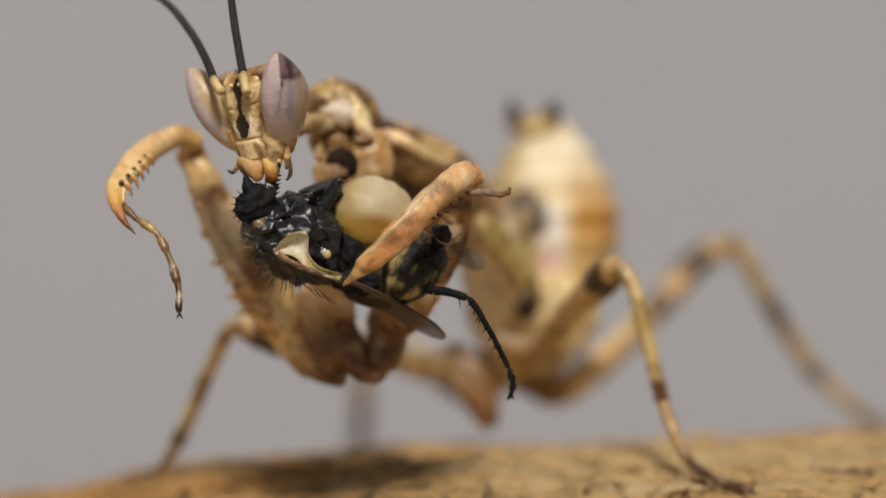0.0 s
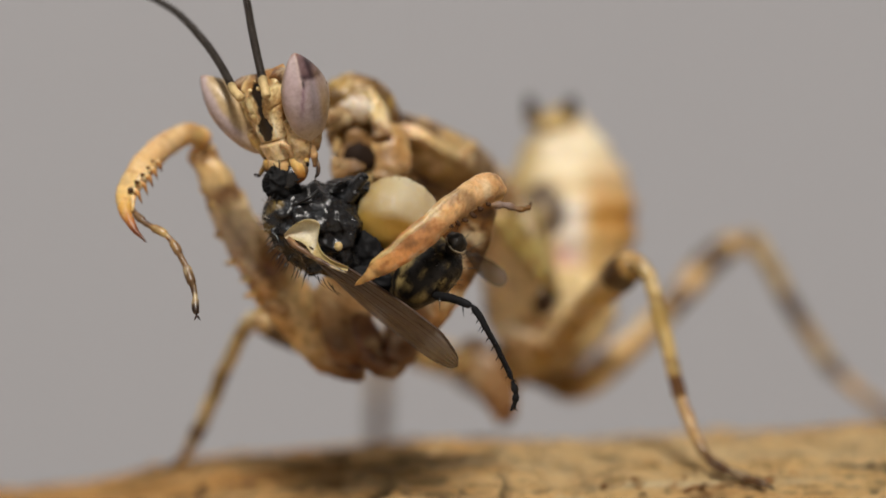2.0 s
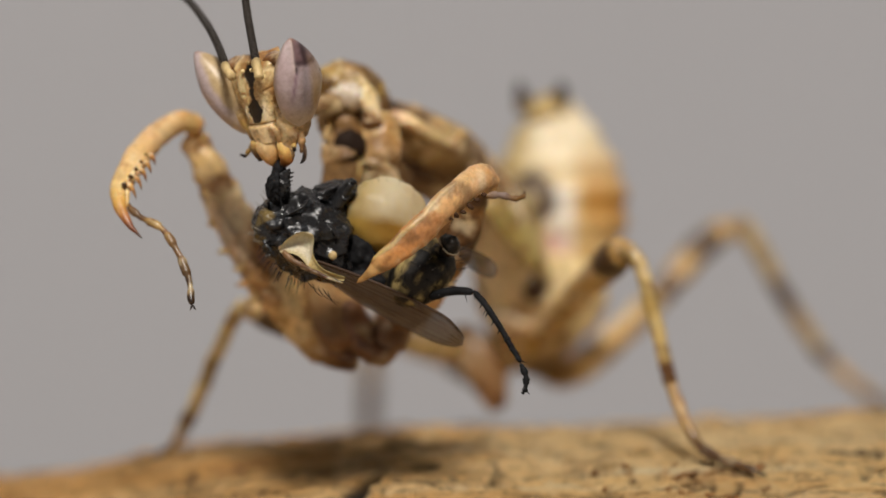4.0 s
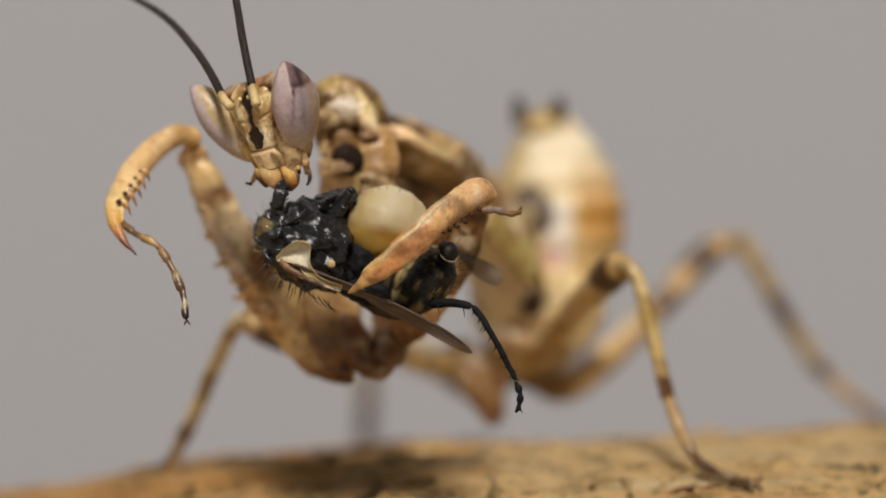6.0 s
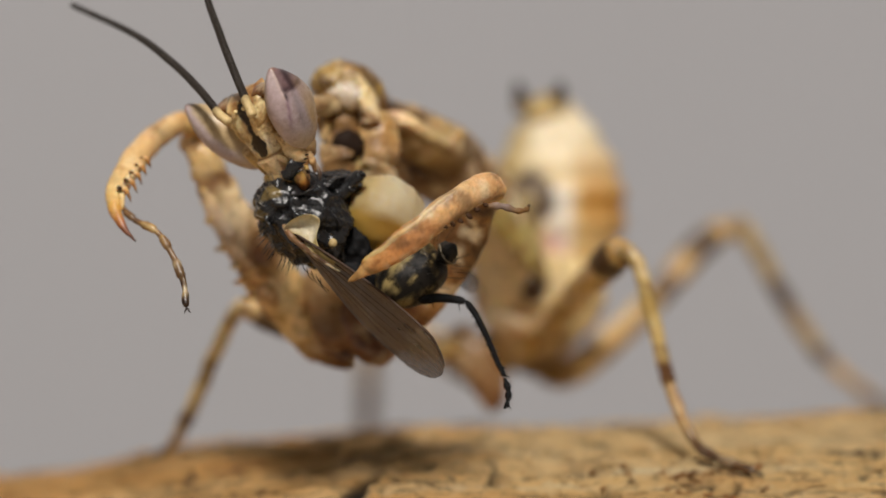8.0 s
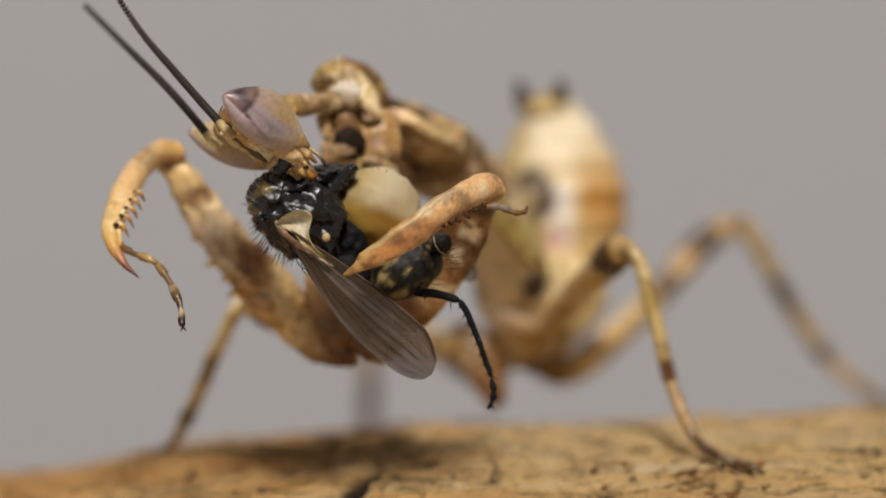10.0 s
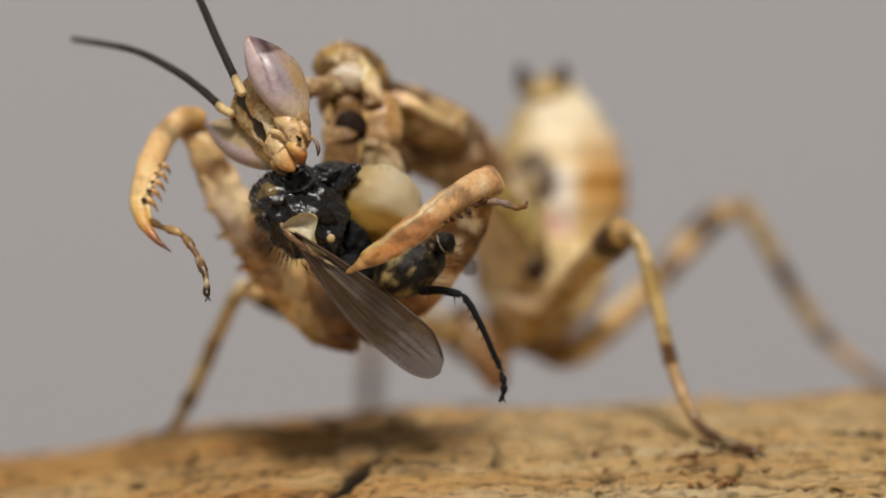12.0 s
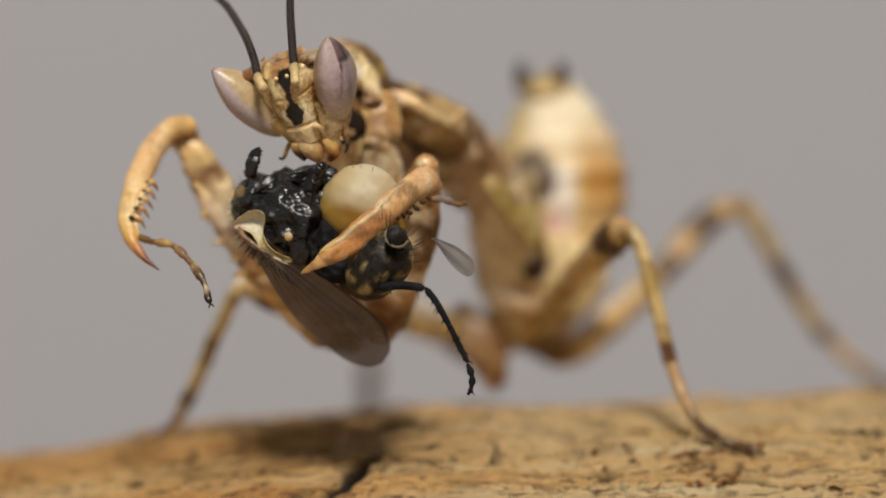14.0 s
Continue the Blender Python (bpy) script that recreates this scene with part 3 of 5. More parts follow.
def forelegs(mantis):
    # raised leg: thigh, then shin and foot that turn at the knee
    left = part("foreleg", join(
        sweep([(0.53, -0.01, -0.15), (-0.28, 0.01, 0.11), (-1.28, 0.01, 1.23), (-2.40, -0.05, 2.85), (-3.40, -0.10, 4.64), (-4.10, -0.16, 6.20), (-4.66, -0.16, 7.55)],
              [(0.40, 0.5), (0.72, 0.6), (0.88, 0.6), (0.86, 0.55), (0.72, 0.5), (0.56, 0.42), (0.42, 0.38)],
              [(0.14, 0.07, 0.03), (0.32, 0.17, 0.065), (0.90, 0.64, 0.28), (0.92, 0.68, 0.34), (0.78, 0.60, 0.36), (0.76, 0.55, 0.26), ORANGE], seg=32, n=96, up=(0, 1, 0.2), rough=0.13, mottle=0.35,
              bands=((0.50, 0.58, (0.40, 0.20, 0.07)), (0.76, 0.82, (0.26, 0.14, 0.06)), (0.92, 0.95, (0.34, 0.19, 0.08)))),
        # pale front edge
        sweep([(-2.62, -0.42, 2.70), (-3.30, -0.50, 3.72), (-3.86, -0.48, 4.72), (-4.28, -0.46, 5.70)], [0.22, 0.30, 0.28, 0.16], [(0.7, 0.46, 0.25), (0.84, 0.66, 0.46), (0.80, 0.62, 0.42), TAN], seg=14, n=36, rough=0.10, mottle=0.35),
        # knobbed lower edge below the dark band
        blob((-2.60, -0.45, 2.62), (0.46, 0.4, 0.40), (0, 30, 0), colour=(0.74, 0.46, 0.20), seg=20, rows=14, rough=0.14),
        blob((-2.30, -0.42, 1.98), (0.42, 0.36, 0.34), (0, 30, 0), colour=(0.78, 0.52, 0.26), seg=20, rows=14, rough=0.14)),
        SKIN, mantis, "raised spiny grasping foreleg", at=(-3.47, 5.65, 3.74))
    for a, ln, c in (((-2.92, -0.6, 2.50), 0.52, ORANGE), ((-2.72, -0.6, 1.95), 0.46, CREAM), ((-3.12, -0.6, 3.02), 0.40, CREAM), ((-3.56, -0.66, 3.62), 0.44, CREAM), ((-4.05, -0.64, 4.55), 0.22, TAN)):
        b = (a[0] - ln, a[1] - 0.1, a[2] - ln * 0.12)
        part("spine", sweep([a, lerp(a, b, 0.6), b], [0.15, 0.09, 0.02], [c, c, BROWN], seg=8, n=9), SKIN, left)
    knee = (-8.64, 5.32, 11.44)
    tib = part("shin", about(join(
        blob((-8.22, 5.25, 11.12), (0.40, 0.36, 0.38), colour=ORANGE, seg=20, rows=14, rough=0.06),
        sweep([(-8.10, 5.20, 11.14), (-8.66, 4.90, 11.16), (-9.28, 4.20, 10.72), (-9.70, 3.30, 10.18), (-10.02, 2.50, 9.60), (-10.27, 1.75, 8.98), (-10.29, 1.25, 8.42), (-10.05, 0.85, 7.84), (-9.53, 0.50, 7.22)],
              [(0.32, 0.32), (0.37, 0.34), (0.40, 0.36), (0.43, 0.36), (0.42, 0.34), (0.36, 0.30), (0.24, 0.22), (0.14, 0.13), (0.02, 0.02)],
              [TAN, (0.72, 0.49, 0.22), (0.78, 0.54, 0.27), (0.76, 0.49, 0.22), (0.76, 0.52, 0.23), (0.78, 0.56, 0.24), (0.72, 0.43, 0.11), (0.40, 0.14, 0.03), (0.02, 0.012, 0.01)], seg=22, n=72, up=(0, 1, 0), rough=0.04, mottle=0.25),
        # pale keel along the teeth
        sweep([(-9.55, 2.5, 9.90), (-9.80, 1.9, 9.45), (-10.05, 1.45, 8.85), (-10.02, 1.15, 8.30)], [0.08, 0.14, 0.12, 0.05], [ORANGE, (0.86, 0.66, 0.36), (0.86, 0.64, 0.32), ORANGE], seg=10, n=24, rough=0.04)), knee), AMBER, mantis,
        "orange foreleg shin ending in a dark hooked claw", at=knee)
    for i, (x, z) in enumerate(((-10.12, 8.98), (-9.92, 9.24), (-9.75, 9.49), (-9.59, 9.73), (-9.44, 9.97))):
        a = (x, 1.28 + 0.12 * i, z)
        part("pit", about(blob(a, (0.11 - 0.013 * i, 0.06, 0.085 - 0.010 * i), (0, 30, 0), colour=(0.06 + 0.03 * i, 0.03 + 0.015 * i, 0.012), seg=10, rows=7, rough=0.03), knee), SHADE, tib, "small dark spot at a tooth's root")
        ln = 0.42 - 0.035 * i
        m = (x + 0.16 + 0.2 * ln, a[1] + 0.02, z - 0.10)
        b = (x + 0.16 + 0.55 * ln, a[1] - 0.05, z - 0.16 - 0.75 * ln)
        part("tooth", about(sweep([(x + 0.10, a[1], z + 0.02), m, b], [0.10, 0.075, 0.012], [(0.84, 0.6, 0.3), (0.6, 0.32, 0.1), DARK], seg=8, n=9), knee), SKIN, tib)
    toe = part("foot", about(join(
        sweep([(-10.11, 1.40, 8.44), (-9.75, 1.26, 7.90), (-9.03, 1.12, 7.31), (-8.67, 1.05, 6.65), (-8.33, 0.99, 5.62), (-8.25, 0.85, 4.52)],
              [0.10, 0.11, 0.12, 0.13, 0.13, 0.09], [BROWN, (0.24, 0.14, 0.05), (0.46, 0.31, 0.12), (0.26, 0.15, 0.06), (0.12, 0.07, 0.03), DARK], seg=12, n=70, ring=0.16, rings=5, rough=0.04, mottle=0.5),
        bristle((-8.25, 0.85, 4.52), (-8.35, 0.80, 4.32), 0.045, DARK), bristle((-8.25, 0.85, 4.52), (-8.15, 0.87, 4.32), 0.045, DARK)), knee), SKIN, mantis,
        "thin jointed dangling foot", at=knee)
    part("coxa", join(
        sweep([(-3.34, 5.10, 11.00), (-3.38, 4.85, 10.75), (-3.44, 4.62, 10.20), (-3.56, 5.00, 8.2), (-3.68, 5.02, 5.90), (-3.48, 4.46, 3.87)], [(0.5, 0.5), (0.54, 0.48), (0.60, 0.5), (0.75, 0.6), (0.98, 0.62), (0.70, 0.5)],
              [(0.05, 0.025, 0.012), (0.20, 0.11, 0.04), (0.34, 0.20, 0.08), (0.44, 0.28, 0.12), (0.62, 0.38, 0.16), (0.26, 0.12, 0.05)], seg=24, n=50, rough=0.09, mottle=0.5),
        blob((-3.45, 5.30, 11.35), (0.85, 0.45, 0.70), colour=(0.34, 0.20, 0.075), seg=24, rows=16, rough=0.08),
        sweep([(-3.86, 4.62, 11.55), (-3.92, 4.50, 10.8), (-3.88, 4.60, 9.9), (-3.80, 4.8, 8.8)], [(0.12, 0.2), (0.16, 0.24), (0.18, 0.26), (0.14, 0.2)], [TAN, (0.56, 0.38, 0.18), (0.62, 0.44, 0.24), TAN], seg=14, n=26, rough=0.06, mottle=0.5)),
        SOFT, mantis, "foreleg coxa with a dark joint")
    # solid black blob; its colour gives the hollow at the joint its shade
    part("joint_shade", blob((-3.18, 4.44, 10.66), (0.54, 0.28, 0.56), (0, 15, 0), colour=(0.022, 0.012, 0.007), seg=22, rows=16, rough=0.08), MATT_BLACK, mantis, "black blob painting in the dark hollow at the foreleg's joint")
    part("coxa", join(
        sweep([(-2.20, 5.80, 11.45), (-2.22, 5.15, 10.85), (-2.20, 5.05, 9.5), (-1.90, 5.35, 7.6), (-1.62, 5.28, 5.29), (-1.95, 4.65, 3.75)], [(0.55, 0.5), (0.76, 0.58), (0.74, 0.56), (0.72, 0.6), (0.7, 0.6), (0.65, 0.55)],
              [(0.50, 0.32, 0.13), (0.70, 0.48, 0.21), (0.92, 0.78, 0.50), (0.78, 0.58, 0.29), (0.42, 0.24, 0.11), (0.22, 0.10, 0.035)], seg=28, n=56, rough=0.09, mottle=0.35),
        sweep([(-2.80, 4.62, 11.00), (-2.86, 4.56, 10.3), (-2.84, 4.66, 9.5)], [(0.08, 0.12), (0.11, 0.14), (0.07, 0.1)], [TAN, CREAM, TAN], seg=12, n=22, rough=0.05)),
        SKIN, mantis, "pale foreleg coxa")
    part("trochanter", sweep([(-3.55, 5.0, 5.6), (-3.05, 4.8, 4.75), (-2.70, 4.7, 4.05), (-2.15, 4.75, 3.75), (-1.75, 4.9, 4.1)], [(0.5, 0.5), (0.66, 0.55), (0.62, 0.5), (0.52, 0.45), (0.4, 0.4)],
         [(0.36, 0.19, 0.08), (0.26, 0.12, 0.055), (0.18, 0.08, 0.032), (0.20, 0.09, 0.04), (0.3, 0.15, 0.06)], seg=22, n=40, rough=0.08, mottle=0.35), SKIN, mantis, "reddish brown joint under the forelegs")
    # leg that clasps the fly
    right = part("foreleg", sweep([(0.08, -0.93, 0.82), (0.42, -1.28, 1.45), (1.02, -1.59, 2.53), (1.87, -2.25, 4.15), (2.51, -2.94, 5.40), (2.93, -3.48, 6.13)],
                 [(0.35, 0.25), (0.68, 0.35), (0.92, 0.4), (0.92, 0.4), (0.6, 0.4), (0.3, 0.3)],
                 [(0.09, 0.045, 0.018), (0.34, 0.16, 0.05), (0.58, 0.32, 0.11), (0.22, 0.10, 0.035), (0.46, 0.24, 0.07), ORANGE], seg=24, n=50, up=(0, 1, 0.2), rough=0.07, mottle=0.85), SKIN, mantis,
                 "folded grasping foreleg behind the fly", at=(-1.57, 4.66, 3.85))
    shank = part("shin", join(
        sweep([(3.10, -4.31, 5.79), (2.70, -4.90, 5.98), (1.77, -5.85, 5.45), (0.70, -6.62, 4.60), (-0.26, -6.79, 3.87), (-0.90, -6.63, 3.39), (-1.45, -6.27, 2.94)],
              [(0.36, 0.36), (0.40, 0.47), (0.34, 0.50), (0.28, 0.48), (0.22, 0.38), (0.15, 0.23), (0.02, 0.03)],
              [ORANGE, (0.68, 0.39, 0.17), (0.72, 0.45, 0.21), (0.58, 0.27, 0.10), (0.60, 0.27, 0.08), (0.72, 0.43, 0.16), (0.6, 0.34, 0.09)], seg=28, n=72, rough=0.06, mottle=0.55),
        sweep([(2.81, -4.98, 6.20), (1.77, -5.92, 5.82), (0.70, -6.71, 4.96), (-0.25, -6.86, 4.18), (-1.01, -6.71, 3.59)], [0.1, 0.14, 0.15, 0.13, 0.05], [TAN, (0.72, 0.48, 0.24), (0.70, 0.44, 0.2), (0.70, 0.46, 0.2), TAN], seg=12, n=40, rough=0.07, mottle=0.3)), AMBER, mantis,
        "orange foreleg shin laid across the fly", at=(-1.57, 4.66, 3.85))
    for i in range(6):
        a = lerp((1.57, -6.32, 4.82), (2.80, -5.40, 5.43), i / 5)
        part("tooth", blob((a[0], a[1] + 0.04, a[2]), (0.13 - 0.012 * (i % 3), 0.09, 0.075), (0, 20 + 15 * (i % 2), 0), colour=(0.07, 0.035, 0.018), seg=10, rows=7, rough=0.08), MATT_BLACK, shank)
    part("foot", sweep([(2.81, -5.30, 5.43), (3.31, -5.14, 5.45), (3.77, -5.06, 5.30), (4.08, -4.95, 5.34), (4.15, -4.84, 5.50)], [0.1, 0.12, 0.10, 0.08, 0.03],
         [BROWN, (0.26, 0.19, 0.16), BROWN, BROWN, DARK], seg=10, n=40, ring=0.14, rings=5, rough=0.02), SHADE, shank, "thin brown foot with a small hook")
    return left, tib, toe, right, shank


# ---- the mantis: head; x to its left, y backwards, z up ----
def mantis_head(mantis):
    MID = 0.12                    # the face's middle line

    def bell(v, c, w):
        return math.exp(-((v - c) / w) ** 2)

    def stripe(x, z):
        """1 inside the dark furrow: a ragged wedge between the feelers, a thin neck, an oval below."""
        w = noise.noise(Vector((x * 5, z * 5, 3))) + 0.5 * noise.noise(Vector((x * 13, z * 13, 7)))
        u = abs(x - MID - 0.16 * (z + 0.1) - 0.06 * noise.noise(Vector((1.0, z * 3.0, 5.0))))
        if -0.90 < z < -0.10:
            half = 0.30 * math.sqrt(max(0.0, 1 - ((z + 0.5) / 0.41) ** 2))
        elif -0.10 <= z < 0.30:
            half = 0.10
        elif 0.30 <= z < 1.02:
            half = 0.10 + 0.24 * bell(z, 0.74, 0.22)
        else:
            half = 0.0
        half = half + 0.09 * w if half else 0.0
        if -0.2 < z < 0.34:
            half = max(half, 0.045)
        return min(1.0, max(0.0, (half - u) / 0.05 + 0.5)) if half > 0 else 0.0

    def face():
        """The front of the head as one sheet: furrow, ridges, plates, clypeus and creases."""
        n, m = 88, 120
        verts, faces, pig = [], [], []
        wide = [(-1.70, 0.60), (-1.30, 0.70), (-0.95, 0.78), (-0.5, 0.98), (0.0, 1.22), (0.5, 1.34), (0.9, 1.20), (1.15, 0.86), (1.3, 0.5)]
        for j in range(m + 1):
            z = -1.68 + 2.92 * j / m
            hw = np.interp(z, [w[0] for w in wide], [w[1] for w in wide])
            y0 = float(np.interp(z, [-1.7, -1.0, 0.0, 0.7, 1.1, 1.3], [-0.62, -0.66, -0.60, -0.52, -0.36, -0.02]))
            for i in range(n + 1):
                u = -1 + 2 * i / n
                x = MID * (1 - abs(u)) + u * hw
                y = y0 + (1.05 if z > -0.9 else 0.75) * (1 - math.sqrt(max(0.0, 1 - 0.94 * u * u)))
                r = x - MID - 0.16 * (z + 0.1)
                a = abs(r)
                st = stripe(x, z)
                cly = 1.0 if -1.62 < z < -0.97 else 0.0
                edge = bell(z, -0.94, 0.045) + bell(z, -1.64, 0.04)
                k = noise.noise(Vector((x * 2.4, z * 2.4, 5))) + 0.5 * noise.noise(Vector((x * 6, z * 6, 8)))
                h = -0.05 * st + 0.06 * bell(a, 0.42, 0.09) * bell(z, -0.55, 0.36)
                h += 0.10 * bell(a, 0.52, 0.17) * bell(z, 0.36, 0.36) + 0.16 * bell(a, 0.66, 0.17) * bell(z, 0.96, 0.16)
                h += cly * 0.10 * min(1.0, max(0.0, (0.62 - a) * 8)) - 0.07 * edge - 0.05 * bell(a, 0.64, 0.06) * cly
                h -= 0.08 * bell(a, 0.76, 0.06) * bell(z, 0.0, 0.5) + 0.05 * bell(z, 0.02 + 0.2 * a, 0.05) * (a > 0.3)
                h += 0.014 * k
                c = lerp((0.74, 0.50, 0.19), (0.93, 0.76, 0.42), min(1.0, max(0.0, 0.60 + 0.7 * k)))
                c = lerp(c, (0.76, 0.63, 0.34), 0.8 * min(1.0, bell(a, 0.50, 0.2) * bell(z, 0.45, 0.4) * 1.3))
                c = lerp(c, (0.96, 0.84, 0.60), 0.9 * bell(a, 0.42, 0.12) * bell(z, -0.55, 0.34))
                c = lerp(c, (0.92, 0.68, 0.38), 0.8 * cly * (a < 0.62))
                c = lerp(c, (0.34, 0.17, 0.06), 0.75 * min(1.0, edge) * (a < 0.7))
                c = lerp(c, (0.36, 0.17, 0.05), 0.8 * bell(a, 0.74, 0.08) * bell(z, -0.1, 0.6))
                if k > 0.38 and a > 0.3:
                    c = lerp(c, (0.34, 0.17, 0.06), min(0.6, (k - 0.38) * 3))
                if z > 0.78 - 0.25 * bell(a, 0.0, 0.3):
                    c = lerp(c, (0.36, 0.17, 0.05), min(0.9, (z - 0.7 + 0.25 * bell(a, 0.0, 0.3)) * 4) * (1 - 0.9 * bell(a, 0.66, 0.16)))
                c = lerp(c, (0.014, 0.008, 0.006), st)
                verts.append((x, y - h, z))
                pig.append(c)
        for j in range(m):
            for i in range(n):
                a = j * (n + 1) + i
                faces.append((a, a + 1, a + n + 2, a + n + 1))
        return verts, faces, pig

    head = part("head", join(
        face(),
        blob((0, 0.60, 0.05), (1.45, 0.85, 1.12), colour=(0.46, 0.28, 0.11), seg=36, rows=26, rough=0.06),
        blob((MID, 0.25, -0.85), (0.85, 0.72, 0.95), colour=(0.50, 0.30, 0.11), seg=32, rows=24, rough=0.05),
        # vertex: rust brown top between the eyes
        sweep([(-1.6, 0.25, 0.85), (-0.7, 0.18, 0.95), (MID, 0.16, 0.92), (0.8, 0.18, 0.95), (1.6, 0.25, 0.85)], [(0.34, 0.2), (0.40, 0.24), (0.40, 0.24), (0.40, 0.24), (0.34, 0.2)], [(0.20, 0.085, 0.025), (0.26, 0.11, 0.03), (0.14, 0.06, 0.02), (0.20, 0.085, 0.025), (0.06, 0.03, 0.012)], seg=20, n=44, rough=0.06, mottle=0.3),
        # cheeks below the eyes, folded
        sweep([(1.05, -0.14, -0.40), (0.98, -0.20, -0.95), (0.88, -0.26, -1.45), (0.74, -0.30, -1.95)], [(0.40, 0.36), (0.38, 0.36), (0.34, 0.32), (0.20, 0.2)], [(0.64, 0.44, 0.2), (0.72, 0.5, 0.24), (0.72, 0.46, 0.2), (0.5, 0.24, 0.07)], seg=20, n=34, rough=0.09, mottle=0.5),
        sweep([(1.36, 0.20, -0.60), (1.22, 0.15, -1.15), (1.02, 0.08, -1.65)], [0.36, 0.34, 0.2], [(0.5, 0.36, 0.2), (0.62, 0.42, 0.2), (0.48, 0.26, 0.1)], seg=16, n=26, rough=0.07, mottle=0.5),
        sweep([(0.52, -0.62, -1.0), (0.66, -0.52, -1.30), (0.66, -0.46, -1.66)], [(0.10, 0.1), (0.13, 0.12), (0.08, 0.08)], [(0.8, 0.6, 0.34), (0.76, 0.52, 0.26), (0.5, 0.26, 0.1)], seg=12, n=22, rough=0.05),
        sweep([(-0.95, -0.1, -0.5), (-0.70, -0.25, -1.05), (-0.48, -0.35, -1.6)], [0.34, 0.26, 0.16], [TAN, TAN, BROWN], seg=16, n=22, rough=0.06, mottle=0.5)),
        SKIN, mantis, "triangular cream and brown head with a dark face stripe")
    part("labrum", blob((0.04, -0.52, -1.82), (0.38, 0.21, 0.52), (-4, 0, 20), paint=lambda x, y, z: lerp((0.84, 0.60, 0.30), (0.62, 0.32, 0.10), min(1.0, max(0.0, 0.25 - 0.9 * z + 0.5 * abs(x)))),
         shape=lambda x, y, z: (x * (1 - 0.25 * max(0, -z) ** 2), y, z), seg=32, rows=24, rough=0.05), AMBER, head, "rounded pale orange upper lip")

    def eye_paint_for(s):
        def eye_paint(x, y, z):
            h = x * s * 0.75 + y * 0.65
            w = noise.noise(Vector((x * 3, y * 3, z * 4)))
            c = lerp((0.60, 0.48, 0.47), (0.30, 0.25, 0.265), min(1, max(0, 0.34 + 0.75 * h - 0.10 * z + 0.10 * w)))
            # violet streak down the ridge, pale on its inner side
            c = lerp(c, (0.74, 0.60, 0.54), 0.7 * bell(h - 0.02 - 0.10 * z, 0.0, 0.09) * min(1.0, max(0.0, (z - 0.1) * 3)))
            c = lerp(c, (0.24, 0.13, 0.19), 0.85 * bell(h - 0.15 - 0.45 * (z - 0.4), 0.0, 0.07) * min(1.0, max(0.0, (0.55 - z) * 5)) * min(1.0, max(0.0, (z + 0.35) * 3)))
            c = lerp(c, (0.20, 0.165, 0.18), 0.6 * bell(h - 0.42 - 0.2 * z, 0.0, 0.10) * bell(z, 0.0, 0.45))
            # dark crown behind the ridge, darkest along its lower border
            crown = min(1.0, max(0.0, (h - 0.10 - 0.05 * w) * 12)) * min(1.0, max(0.0, (z - 0.50 + 0.10 * h) * 14))
            c = lerp(c, (0.17, 0.10, 0.105), 0.92 * crown)
            c = lerp(c, (0.03, 0.014, 0.018), 0.9 * crown * max(bell(z + 0.10 * h, 0.58, 0.06), bell(h, 0.60, 0.14)))
            c = lerp(c, (0.015, 0.006, 0.010), min(1.0, 1.6 * bell(h, 0.19, 0.05) * bell(z, 0.44, 0.07)))
            if z > 0.90:
                c = lerp(c, (0.26, 0.14, 0.10), min(0.8, (z - 0.90) * 8))
            if h > 0.60:
                c = lerp(c, (0.44, 0.29, 0.13), min(1, (h - 0.60) * 6) * min(1.0, max(0.0, 0.75 - z)))
            if s < 0:
                c = lerp(tuple(0.86 * v for v in c), (0.50, 0.36, 0.17), min(0.90, max(0.0, (-0.30 - x * s + 0.12 * w) * 4)))
            elif x < -0.12:
                c = lerp(c, (0.36, 0.26, 0.15), min(0.9, (-0.12 - x) * 2.0))
            if z < -0.32:
                c = lerp(c, (0.64, 0.50, 0.34), min(0.9, (-0.32 - z) * 2.4))
            return c
        return eye_paint

    def eye_shape(x, y, z):
        k = 1 - 0.48 * max(0, z) ** 2 - 0.12 * max(0, -z)
        return x * k, y * k - 0.30 * max(0, z) ** 1.5, z

    for s in (-1, 1):
        part("eye", blob((1.66 * s if s > 0 else -1.56, 0.06, 0.14), (0.68, 0.90 if s > 0 else 0.80, 1.62), (2, 20 * s, 0), paint=eye_paint_for(s), shape=eye_shape, seg=56, rows=56), EYE_SKIN, head,
             "tall mauve-grey compound eye with a dark streak")
    for x, y, z, c in ((0.02, -0.55, 0.86, CREAM), (0.42, -0.56, 0.86, CREAM), (0.24, -0.42, 1.08, (0.34, 0.22, 0.08))):
        part("ocellus", blob((x, y, z), (0.07, 0.07, 0.07), colour=c, seg=12, rows=8), EYE_SKIN, head)
    part("mandible", sweep([(0.56, -0.20, -1.55), (0.66, -0.34, -1.90), (0.60, -0.40, -2.22), (0.36, -0.46, -2.44)], [0.26, 0.27, 0.22, 0.10], [(0.80, 0.58, 0.26), (0.80, 0.50, 0.13), (0.40, 0.15, 0.02), (0.01, 0.008, 0.006)], seg=18, n=26, rough=0.05, mottle=0.1), AMBER, head,
         "amber mandible with a dark tip")
    part("mandible", sweep([(-0.38, -0.50, -1.45), (-0.42, -0.56, -1.80), (-0.34, -0.58, -2.15)], [0.18, 0.2, 0.08], [TAN, BROWN, DARK], seg=14, n=20, rough=0.03), AMBER, head)
